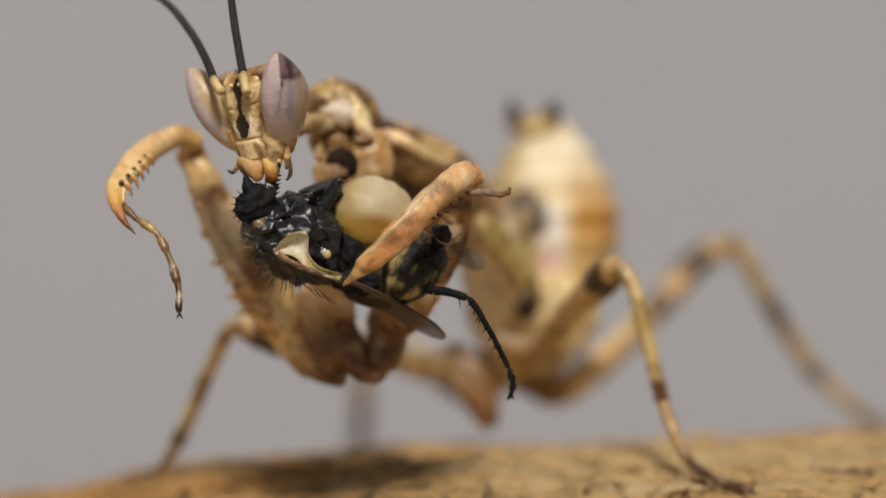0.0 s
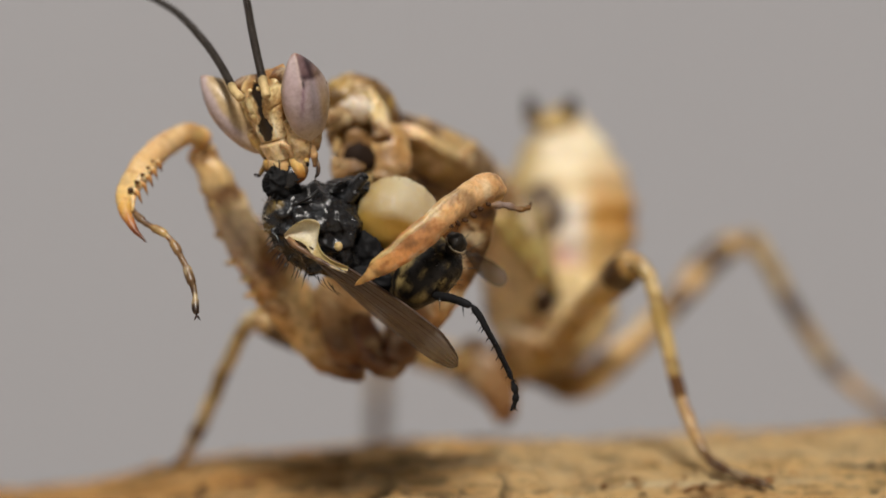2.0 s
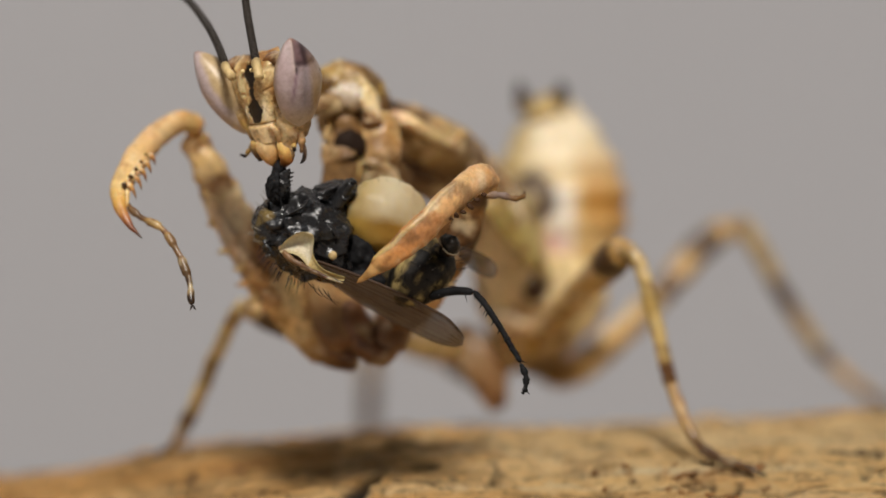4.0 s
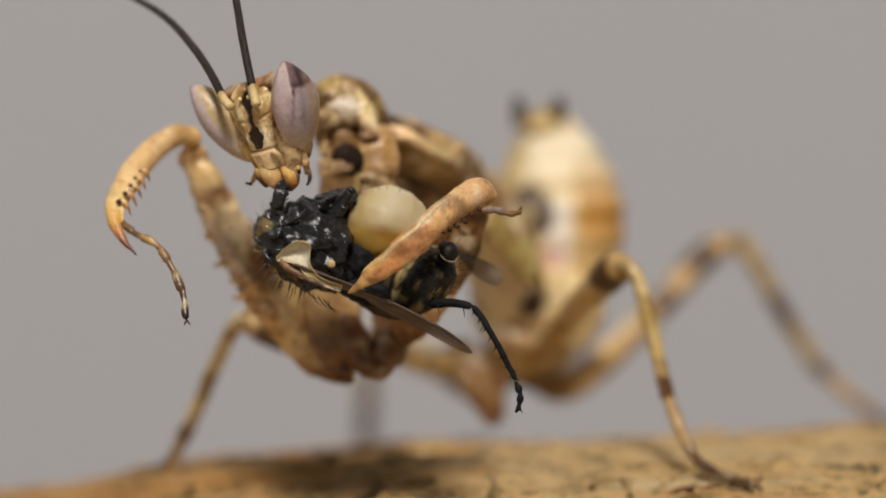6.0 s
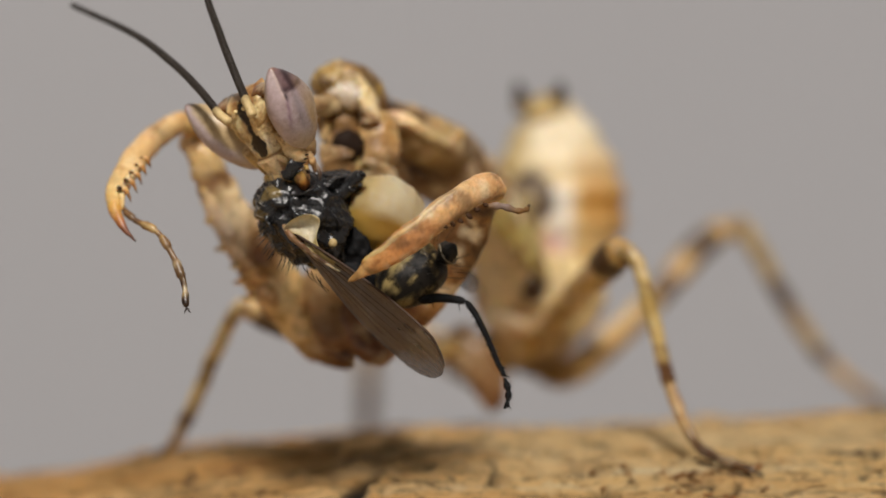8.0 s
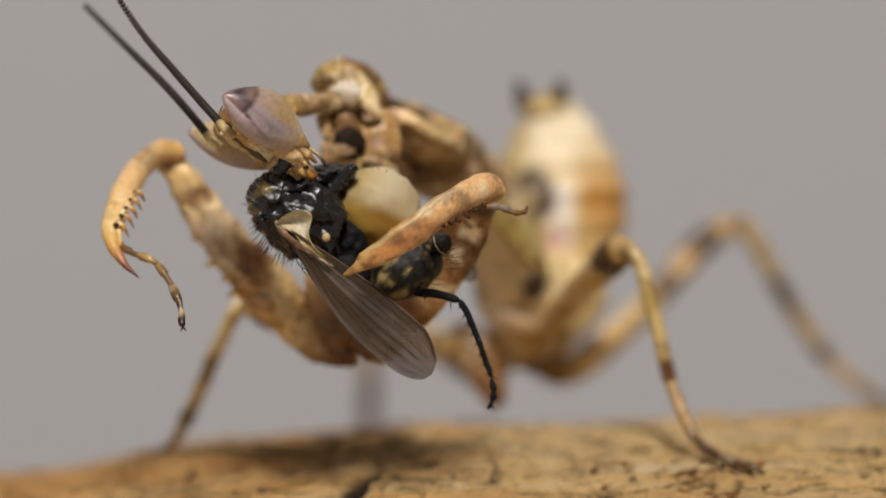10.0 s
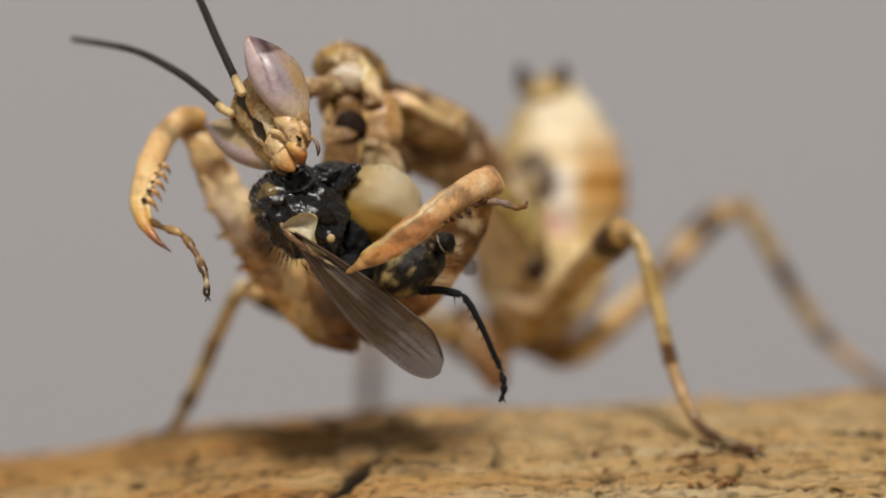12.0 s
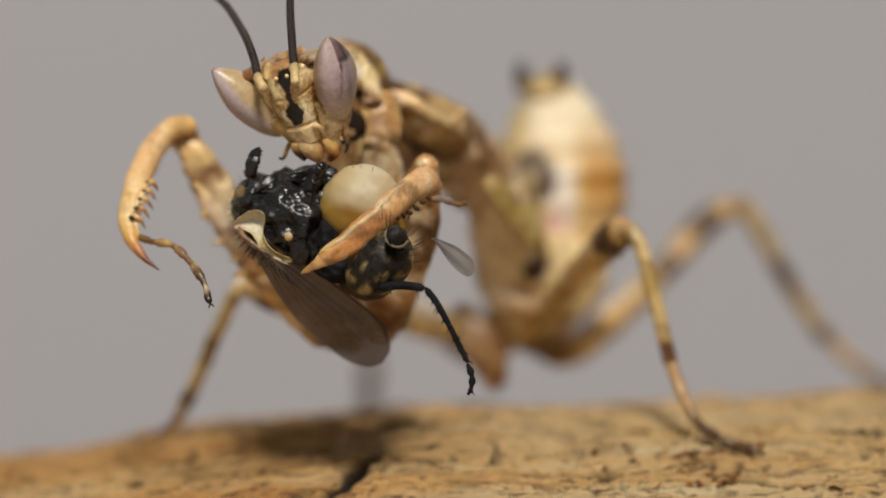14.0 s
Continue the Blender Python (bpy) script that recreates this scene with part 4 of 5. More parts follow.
    for s in (-1, 1):
        part("palp", sweep([(0.75 * s, -0.1, -1.55), (1.0 * s, -0.3, -1.8), (1.12 * s, -0.45, -1.95), (1.24 * s, -0.55, -1.85)], [0.09, 0.08, 0.06, 0.04],
             [CREAM, TAN, DARK, DARK], seg=8, n=22, ring=0.1, rings=4), SHADE, head)
    for dx, dy, dz in ((0.0, 0.0, 0.0), (0.26, 0.22, 0.12)):
        part("palp", sweep([(0.90 + dx, -0.16 + dy, -1.30 + dz), (0.94 + dx, -0.26 + dy, -1.62 + dz), (0.90 + dx, -0.32 + dy, -1.98 + dz), (0.78 + dx, -0.34 + dy, -2.28 + dz)], [0.10, 0.12, 0.10, 0.05],
             [(0.70, 0.50, 0.24), (0.76, 0.55, 0.30), (0.50, 0.30, 0.13), (0.16, 0.08, 0.04)], seg=14, n=32, ring=0.12, rings=3, rough=0.04, mottle=0.3), AMBER, head, "pale jointed palp")
    part("palp", sweep([(0.75, 0.30, -1.75), (0.92, 0.20, -2.10), (0.88, 0.10, -2.40), (0.72, 0.02, -2.55)], [0.07, 0.065, 0.07, 0.03], [TAN, (0.34, 0.24, 0.16), (0.12, 0.09, 0.07), DARK], seg=10, n=22), SKIN, head)
    feelers = []
    for s, tip in ((-1, ((0.22, 0, 1.2), (0.28, 0, 2.6), (0.05, 0, 4.6), (-1.2, 0.3, 8.0))), (1, ((-0.08, 0, 1.2), (-0.12, 0, 2.6), (-0.02, 0, 4.6), (0.6, 0.3, 8.0)))):
        pts = [(0, 0, 0)] + [tuple(p) for p in tip]
        root = (-0.48, -0.72, 1.02) if s < 0 else (0.80, -0.64, 0.98)
        feelers.append(part("antenna", join(
            (thread := sweep(pts, [0.112, 0.108, 0.104, 0.092, 0.075], INK, seg=12, n=760, ring=0.26, rings=95))[:2] + ([(0.095, 0.078, 0.066) if (i // 12) % 8 > 4 else (0.006, 0.005, 0.004) for i in range(len(thread[0]))],),
            sweep([(0, 0.05, -0.50), (0.0, 0, -0.05), (0.03 * -s, 0, 0.30)], [0.17, 0.16, 0.145], [(0.76, 0.57, 0.28), (0.72, 0.56, 0.28), (0.26, 0.18, 0.08)], seg=14, n=18, rough=0.05)), SHADE, head, "dark ringed thread-like antenna with a pale first joint", at=root))
    return head, feelers


# ---- the fly ----
def fly():
    f = thing("fly", tuple(BASE[i] + (-4.45, 0.52, 8.16)[i] * MM for i in range(3)), "half-eaten black fly held in the mantis's forelegs", "fly")

    def crumple(x, y, z):
        # creased like foil: shallow dents with sharp ridges between them
        d = noise.voronoi(Vector((x * 2.3 + 1, y * 2.3, z * 2.3 + 4)))[0]
        e = noise.voronoi(Vector((x * 5.2, y * 5.2 + 2, z * 5.2)))[0]
        w = 0.80 + 0.30 * d[0] + 0.12 * e[0] + 0.10 * noise.noise(Vector((x * 2.1, y * 2.1, z * 2.1)))
        return x * w, y * w, z * w

    def gilt(x, y, z):
        k = noise.noise(Vector((x * 2.2, y * 2.2, z * 2.2 + 2)))
        return lerp(INK, (0.36, 0.25, 0.08), min(0.45, max(0.0, (k - 0.22) * 3)) if x < -0.2 else 0.0)

    part("thorax", join(
        blob((0.21, 0.41, 0.06), (1.62, 1.4, 1.40), (0, 28, 0), colour=INK, shape=crumple, seg=120, rows=96),
        blob((-0.81, 0.14, 0.50), (0.84, 0.88, 0.88), (0, 20, 0), paint=gilt, shape=crumple, seg=72, rows=56, rough=0.06),
        blob((0.90, 0.52, 1.33), (0.8, 0.7, 0.45), (0, -10, 0), colour=INK, shape=crumple, seg=72, rows=56, rough=0.06),
        blob((0.91, -0.16, -0.72), (0.45, 0.6, 0.75), (0, 10, 0), colour=INK, shape=crumple, seg=30, rows=22)),
        BLACK, f, "glossy crumpled black thorax")
    part("flank", blob((1.78, 0.25, -0.62), (0.62, 0.6, 0.9), (0, -12, 0), colour=INK, shape=crumple, seg=56, rows=44), MATT_BLACK, f, "dull black side of the thorax")
    part("underside", blob((1.85, 0.28, -1.42), (1.0, 0.7, 0.5), (0, 20, 0), colour=INK, shape=crumple, seg=40, rows=30), MATT_BLACK, f)
    mid = Vector((0.09, 0.21, 0.07))
    for i in range(46):
        a = math.radians(135 + 130 * i / 45 + random.uniform(-4, 4))
        out = Vector((math.cos(a), random.uniform(-0.75, 0.05), math.sin(a) * 0.92)).normalized()
        root = mid + out * 1.45
        tip = root + out * random.uniform(0.15, 0.34) + Vector((-0.02, -0.1, -0.2))
        part("bristle", bristle(tuple(root), tuple(tip), 0.024, INK, (0.03, 0, 0.06)), BLACK, f)
    for i in range(26):
        a = math.radians(random.uniform(105, 215))
        out = Vector((math.cos(a), random.uniform(-0.7, -0.1), math.sin(a) * 0.95)).normalized()
        root = Vector((-0.35, 0.18, 0.30)) + out * 1.22
        part("hair", bristle(tuple(root), tuple(root + out * random.uniform(0.2, 0.4) + Vector((random.uniform(-0.1, 0.1), 0, 0.12))), 0.011, (0.30, 0.27, 0.22)), BLACK, f)
    part("shard", join(
        sweep([(-0.92, -0.52, 1.35), (-0.78, -0.68, 1.70), (-0.62, -0.76, 2.02), (-0.48, -0.82, 2.30)], [(0.26, 0.14), (0.20, 0.11), (0.13, 0.08), (0.03, 0.03)], INK, seg=12, n=24, up=(0, 1, 0), rough=0.13),
        *[bristle((-0.62 + 0.05 * i, -0.74, 1.60 + 0.15 * i), (-0.40 + 0.03 * i, -0.80, 1.72 + 0.13 * i), 0.045, INK) for i in range(5)]), BLACK, f, "torn black jag of skin with a toothed edge")
    part("torn_tube", join(
        sweep([(0.95, 0.05, 1.05), (1.22, -0.10, 1.40), (1.42, -0.18, 1.62), (1.56, -0.22, 1.80)], [0.36, 0.26, 0.21, 0.22], INK, seg=16, n=28, rough=0.09),
        blob((1.60, -0.26, 1.84), (0.16, 0.16, 0.08), (10, 35, 0), colour=(0.004, 0.004, 0.004), seg=14, rows=8)), BLACK, f, "torn black stub on the thorax")
    for line in (((1.10, -0.17, 1.55), (1.34, -0.29, 1.27), (1.50, -0.17, 1.35)), ((-0.70, -0.73, 0.83), (-0.15, -0.92, 1.08), (0.17, -0.68, 1.40)), ((0.66, -0.95, 0.59), (0.95, -0.89, 0.17), (1.04, -0.72, -0.25)),
                 ((-1.04, -0.45, 0.55), (-1.26, -0.50, 0.04), (-1.05, -0.74, -0.41)), ((0.38, -0.47, 1.50), (0.74, -0.36, 1.58), (1.10, -0.15, 1.69))):
        part("fold", sweep(line, [(0.04, 0.03), (random.uniform(0.10, 0.15), 0.05), (0.03, 0.03)], INK, seg=9, n=18, rough=0.07), BLACK, f)
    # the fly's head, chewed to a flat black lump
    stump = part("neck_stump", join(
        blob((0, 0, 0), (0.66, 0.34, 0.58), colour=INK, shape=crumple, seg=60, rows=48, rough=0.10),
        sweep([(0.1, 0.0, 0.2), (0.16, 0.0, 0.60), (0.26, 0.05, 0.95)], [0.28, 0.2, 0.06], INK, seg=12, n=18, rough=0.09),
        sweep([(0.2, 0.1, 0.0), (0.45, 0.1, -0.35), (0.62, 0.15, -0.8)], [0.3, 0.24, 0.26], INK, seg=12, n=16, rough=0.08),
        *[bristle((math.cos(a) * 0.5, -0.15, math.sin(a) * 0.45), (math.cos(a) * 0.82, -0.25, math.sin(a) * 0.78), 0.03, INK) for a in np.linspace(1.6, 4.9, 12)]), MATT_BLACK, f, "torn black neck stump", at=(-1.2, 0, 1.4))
    def flap():
        """The cream flap at the wing's root: a thin cupped sheet with a rolled rim, drawn out to a point."""
        upper = [(-0.88, -0.13), (-0.62, 0.16), (-0.18, 0.39), (0.24, 0.27), (0.22, -0.34), (0.54, -0.81), (1.22, -1.10)]
        lower = [(-0.84, -0.24), (-0.49, -0.29), (-0.23, -0.41), (-0.06, -0.60), (0.04, -0.77), (0.37, -1.05), (1.18, -1.23)]
        n, m = 40, 12
        tops, lows = spline(upper, n), spline(lower, n)
        verts, faces, pig = [], [], []
        for side in (0.0, 0.035):
            for i in range(n):
                for j in range(m + 1):
                    v = j / m
                    p = tops[i] * (1 - v) + lows[i] * v
                    u = i / (n - 1)
                    y = -1.62 + 0.26 * math.sin(v * math.pi) * math.sin(min(1.0, u * 1.5) * math.pi) - 0.10 * math.exp(-(v / 0.18) ** 2) + 0.04 * noise.noise(Vector((p[0] * 4, p[1] * 4, 2)))
                    verts.append((p[0], y + side, p[1]))
                    pig.append(lerp((0.50, 0.41, 0.21), (0.64, 0.57, 0.42), math.sin(v * math.pi)) if u < 0.65 else (0.54, 0.42, 0.18))
        k, w = n * (m + 1), m + 1
        for i in range(n - 1):
            for j in range(m):
                a = i * w + j
                faces.append((a, a + w, a + w + 1, a + 1))
                faces.append((k + a, k + a + 1, k + a + w + 1, k + a + w))
            for j in (0, m):
                a = i * w + j
                faces.append((a, k + a, k + a + w, a + w))
        return verts, faces, pig

    part("calypter", flap(), SOFT, f, "cream wing flap curled into a cup")
    part("wing_base", sweep([(-0.87, -1.31, -0.10), (-0.62, -1.64, -0.37), (-0.28, -1.71, -0.60), (0.26, -1.74, -0.90), (1.16, -1.72, -1.30)], [0.06, 0.11, 0.10, 0.08, 0.04], [(0.14, 0.08, 0.04), (0.26, 0.15, 0.07), (0.16, 0.085, 0.04), (0.10, 0.05, 0.025), DARK], seg=14, n=40, rough=0.06, mottle=0.5), AMBER, f, "glossy brown wing base")
    part("haltere", blob((0.85, -1.14, -0.45), (0.14, 0.1, 0.15), colour=(0.55, 0.41, 0.19), seg=16, rows=12), SOFT, f, "small yellow knob")
    for i in range(5):
        a = (0.02, -0.80, -1.28)
        root = (a[0] + 0.16 * i, a[1], a[2] - 0.09 * i)
        part("bristle", bristle(root, (root[0] + random.uniform(0.3, 0.55), root[1] - 0.1, root[2] - random.uniform(0.3, 0.5)), 0.022, INK, (-0.06, 0, -0.04)), MATT_BLACK, f)

    # amber below, milky above; the broad upper highlight is painted into the pigment
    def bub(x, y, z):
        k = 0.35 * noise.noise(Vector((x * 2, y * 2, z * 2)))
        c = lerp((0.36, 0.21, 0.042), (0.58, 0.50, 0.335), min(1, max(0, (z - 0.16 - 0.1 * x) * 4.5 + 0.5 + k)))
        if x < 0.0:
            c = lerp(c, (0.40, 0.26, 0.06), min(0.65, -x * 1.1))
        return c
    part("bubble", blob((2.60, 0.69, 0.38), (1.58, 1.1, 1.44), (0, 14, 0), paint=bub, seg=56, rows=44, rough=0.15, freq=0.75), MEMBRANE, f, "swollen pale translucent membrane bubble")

    for i in range(6):
        a = math.radians(70 + 14 * i + random.uniform(-6, 6))
        r = Vector((2.66 + 1.42 * math.cos(a), 0.30, 0.38 + 1.34 * math.sin(a)))
        part("hair", bristle(tuple(r), tuple(r + Vector((0.10 * math.cos(a) + random.uniform(-0.06, 0.06), -0.1, random.uniform(0.10, 0.22)))), 0.010, (0.22, 0.18, 0.12)), BLACK, f)

    def ab(x, y, z):
        w = noise.noise(Vector((x * 2.5, y * 2.5, z * 3 + 4)))
        w += 0.3 * noise.noise(Vector((x * 6, y * 6, z * 6)))
        return lerp((0.018, 0.015, 0.012), (0.40, 0.30, 0.12), min(1, max(0, w * 1.9 - 0.18)))
    part("abdomen", join(
        sweep([(1.80, 1.38, -1.41), (2.91, 0.55, -1.70), (3.74, -0.10, -1.09), (4.38, -0.54, -0.41)], [0.7, 0.82, 0.82, 0.58], [INK, (0.05, 0.035, 0.02), (0.2, 0.15, 0.06), (0.2, 0.15, 0.06)], seg=32, n=40, rough=0.06),
        blob((3.69, -0.31, -1.25), (1.22, 0.95, 0.92), (0, -38, 0), paint=ab, seg=40, rows=30, rough=0.05)), DUST, f, "black abdomen dusted with gold")
    axis = (Vector((4.74, -1.26, -0.07)) - Vector((3.74, -0.31, -1.25))).normalized()
    side = axis.cross(Vector((0, 0, 1))).normalized()
    lift = side.cross(axis)
    end = Vector((4.60, -1.08, -0.27))
    ring_pts = [tuple(end + (side * math.cos(a) + lift * math.sin(a)) * 0.37) for a in np.linspace(0, 2 * math.pi, 17)]
    part("abdomen_ring", sweep(ring_pts, [0.035] * 17, (0.22, 0.18, 0.12), seg=8, n=40, up=tuple(axis), rough=0.03), SOFT, f)
    part("abdomen_cap", blob(tuple(end + axis * 0.02), (0.36, 0.36, 0.36), colour=(0.03, 0.025, 0.02), seg=22, rows=14, rough=0.12, freq=3), DUST, f)
    for i in range(26):
        a = random.uniform(0, 2 * math.pi)
        root = end - axis * random.uniform(0.1, 1.2) + (side * math.cos(a) + lift * math.sin(a)) * random.uniform(0.45, 0.85)
        tip = root + (side * math.cos(a) + lift * math.sin(a)) * 0.35 + axis * 0.45
        part("hair", bristle(tuple(root), tuple(tip), 0.016, (0.05, 0.04, 0.03)), BLACK, f)

    def wing(name, root, tip, width, label, mat):
        """A flat veined wing from its root along +x, its blade in the x-z plane, turned to its place by its pose."""
        ln = (Vector(tip) - Vector(root)).length
        n, m = 64, 44

        def blade(u, v):
            tip_ = max(0.0, (u - 0.80) / 0.20)
            top = 0.12 + 0.10 * math.sin(u * 3) - 0.55 * width * (1 - math.sqrt(max(0.0, 1 - tip_ ** 2)))
            w = width * (0.12 + 0.88 * math.sin(min(1, u * 1.45) * math.pi * 0.5) ** 1.2)
            low = 0.12 - w + 0.45 * width * (1 - math.sqrt(max(0.0, 1 - tip_ ** 2)))
            return u * ln, 0.10 * math.sin(v * 9) * (1 - u) + 0.018 * math.sin(v * 34 + 2 * u) * (1 - 0.6 * u) + 0.22 * math.sin(u * 3), top + (low - top) * v

        verts, faces, pig = [], [], []
        for side in (0.012, -0.012):
            for i in range(n):
                u = i / (n - 1)
                for j in range(m):
                    p = blade(u, j / (m - 1))
                    verts.append((p[0], p[1] + side, p[2]))
                    pig.append((0.2, 0.17, 0.15))
        k = n * m
        for i in range(n - 1):
            for j in range(m - 1):
                a = i * m + j
                faces.append((a, a + 1, a + m + 1, a + m))
                faces.append((k + a, k + a + m, k + a + m + 1, k + a + 1))
        for i in range(n - 1):
            for j in (0, m - 1):
                a = i * m + j
                faces.append((a, a + m, k + a + m, k + a))
        ob = part(name, (verts, faces, pig), mat, f, label, at=root)
        lines = ((0.0, 0.0, 1.0), (0.10, 0.30, 0.78), (0.22, 0.36, 0.93), (0.36, 0.42, 0.96), (0.52, 0.48, 0.94), (0.68, 0.54, 0.86), (0.82, 0.60, 0.70), (0.93, 0.66, 0.5))
        for va, vb, ue in (lines if mat is WING else ()):
            rows = []
            for i in range(9):
                u = 0.02 + (ue - 0.04) * i / 8
                rows.append(blade(u, va + (vb - va) * (1 - i / 8)))
            part("vein", sweep(rows, [0.05 if va == 0 else 0.026 - 0.001 * i for i in range(9)], (0.075, 0.047, 0.032), seg=6, n=24), SHADE, ob)
        return ob

    near = wing("wing", (-0.68, -1.43, -0.28), (5.14, -2.21, -3.46), 2.0, "smoky translucent veined wing", WING)
    far = wing("wing", (4.74, 1.36, -0.52), (6.29, 1.29, -1.37), 0.55, "crumpled clear tip of the other wing", CLEAR_WING)
    far.matrix_basis = Matrix.Translation(far.location) @ pose(0, 0, 0, 0, 28, 0)
    leg_ = part("leg", about(sweep([(3.92, -0.87, -1.93), (4.56, -1.27, -1.85), (5.32, -1.58, -1.95)], [0.15, 0.14, 0.12], INK, seg=12, n=18, rough=0.03), (3.92, -0.87, -1.93)), MATT_BLACK, f, "bent black bristly leg", at=(3.92, -0.87, -1.93))
    part("shin", about(sweep([(5.32, -1.57, -1.91), (5.82, -1.65, -2.76), (6.33, -1.63, -3.76), (6.60, -1.69, -4.39)], [0.115, 0.10, 0.09, 0.075], INK, seg=12, n=24, rough=0.03), (3.92, -0.87, -1.93)), MATT_BLACK, leg_)
    part("foot", about(join(sweep([(6.60, -1.69, -4.39), (6.73, -1.73, -4.84), (6.66, -1.77, -5.26), (6.55, -1.78, -5.39)], [0.09, 0.1, 0.08, 0.04], INK, seg=10, n=30, ring=0.2, rings=4),
                      bristle((6.69, -1.77, -5.26), (6.80, -1.78, -5.44), 0.03)), (3.92, -0.87, -1.93)), MATT_BLACK, leg_)
    for i in range(16):
        k = i / 15
        a = lerp((5.38, -1.60, -2.05), (6.58, -1.72, -4.30), k)
        sd = 1 if i % 2 else -1
        part("hair", about(bristle(a, (a[0] + sd * 0.15 + 0.05, a[1] - 0.08, a[2] - 0.14 + 0.04 * sd), 0.032), (3.92, -0.87, -1.93)), MATT_BLACK, leg_)
    for a, b in (((5.64, -1.63, -2.58), (5.50, -1.75, -2.79)), ((5.97, -1.68, -3.12), (6.18, -1.78, -3.15)), ((6.19, -1.72, -3.57), (6.40, -1.82, -3.54)), ((6.42, -1.66, -4.03), (6.64, -1.76, -4.06)), ((5.01, -1.58, -1.95), (5.05, -1.71, -2.32)), ((4.20, -1.16, -1.83), (4.23, -1.50, -2.20))):
        part("hair", about(bristle(a, b, 0.025), (3.92, -0.87, -1.93)), BLACK, leg_)
    return f, near, leg_, stump


room()
driftwood()
MANTIS = mantis_body()
LEFT, SHIN, TOE, RIGHT, SHANK = forelegs(MANTIS)
HEAD, FEELERS = mantis_head(MANTIS)
FLY, FLY_WING, FLY_LEG, FLY_STUMP = fly()


def turned(at, q):
    return Matrix.Translation([c * MM for c in at]) @ Euler([radians(a) for a in q]).to_matrix().to_4x4()


def motions():
    walk(HEAD, [
        (0, turned((-6.03, 0.33, 12.77), (12.8, -8.5, -45.7))),
        (0.5, turned((-6.12, 0.40, 12.62), (10.6, -11.5, -42.0))),
        (1, turned((-6.00, 0.44, 12.56), (9.7, -14.3, -41.6))),
        (1.5, turned((-5.99, 0.46, 12.43), (17.1, -13.1, -40.6))),
        (2, turned((-5.96, 0.49, 12.52), (18.7, -11.6, -42.7))),
        (2.5, turned((-5.93, 0.46, 12.46), (20.3, -8.6, -41.4))),
        (3, turned((-5.89, 0.45, 12.60), (18.5, -10.3, -40.9))),
        (3.5, turned((-5.85, 0.42, 12.78), (16.0, -10.9, -41.8))),
        (4, turned((-5.93, 0.40, 12.69), (16.3, -7.6, -42.5))),
        (4.2, turned((-5.87, 0.36, 12.48), (17.8, -8.2, -43.8))),
        (6.5, turned((-5.89, 0.39, 12.18), (20.3, -14.4, -41.0))),
        (7, turned((-6.01, 0.45, 11.92), (13.5, -19.8, -34.8))),
        (7.5, turned((-6.02, 0.50, 11.67), (20.6, -16.1, -36.4))),
        (8, turned((-5.95, 0.57, 11.59), (30.0, -18.6, -45.4))),
        (8.2, turned((-6.06, 0.61, 11.39), (32.2, -19.6, -53.2))),
        (10.3, turned((-6.22, 0.64, 11.23), (56.3, -17.6, -73.2))),
        (10.5, turned((-6.22, 0.65, 11.46), (49.1, -16.8, -75.2))),
        (11, turned((-5.86, 0.62, 11.80), (24.9, -18.0, -58.8))),
        (11.5, turned((-5.95, 0.59, 11.71), (21.9, -20.7, -49.4))),
        (12, turned((-5.91, 0.54, 11.30), (20.5, -43.8, -62.9))),
        (12.5, turned((-5.65, 0.55, 11.75), (18.2, -29.7, -55.9))),
        (13, turned((-5.57, 0.56, 11.67), (22.8, -29.9, -52.7))),
        (13.5, turned((-5.40, 0.56, 11.85), (18.1, -26.3, -42.2))),
        (14, turned((-4.94, 0.53, 11.96), (27.4, -15.1, -25.8))),
    ])
    walk(FEELERS[0], [
        (0, turned((-0.48, -0.72, 1.02), (-33.2, -46.2, 14.5))),
        (1.5, turned((-0.48, -0.72, 1.02), (-30.4, -42.4, 12.0))),
        (2, turned((-0.48, -0.72, 1.02), (-34.2, -44.4, 14.3))),
        (3, turned((-0.48, -0.72, 1.02), (-41.8, -45.1, 18.0))),
        (3.5, turned((-0.48, -0.72, 1.02), (-48.5, -44.6, 20.9))),
        (4, turned((-0.48, -0.72, 1.02), (-47.9, -47.3, 22.0))),
        (4.2, turned((-0.48, -0.72, 1.02), (-34.6, -45.6, 14.9))),
        (6.5, turned((-0.48, -0.72, 1.02), (-33.4, -40.2, 12.5))),
        (7, turned((-0.48, -0.72, 1.02), (-25.7, -36.4, 8.6))),
        (7.5, turned((-0.48, -0.72, 1.02), (-28.9, -40.8, 10.9))),
        (8, turned((-0.48, -0.72, 1.02), (-25.7, -39.2, 9.3))),
        (8.2, turned((-0.48, -0.72, 1.02), (-18.9, -38.1, 6.6))),
        (10.3, turned((-0.48, -0.72, 1.02), (-30.6, -28.2, 8.0))),
        (10.5, turned((-0.48, -0.72, 1.02), (-25.3, -29.0, 6.8))),
        (11, turned((-0.48, -0.72, 1.02), (-30.9, -35.9, 10.2))),
        (11.5, turned((-0.48, -0.72, 1.02), (-31.5, -34.6, 10.0))),
        (12, turned((-0.48, -0.72, 1.02), (-0.9, -22.0, 0.2))),
        (12.5, turned((-0.48, -0.72, 1.02), (-14.8, -29.6, 3.9))),
        (13, turned((-0.48, -0.72, 1.02), (-23.2, -27.8, 5.8))),
        (13.5, turned((-0.48, -0.72, 1.02), (-35.5, -30.0, 9.8))),
        (14, turned((-0.48, -0.72, 1.02), (-67.7, -28.0, 19.0))),
    ])
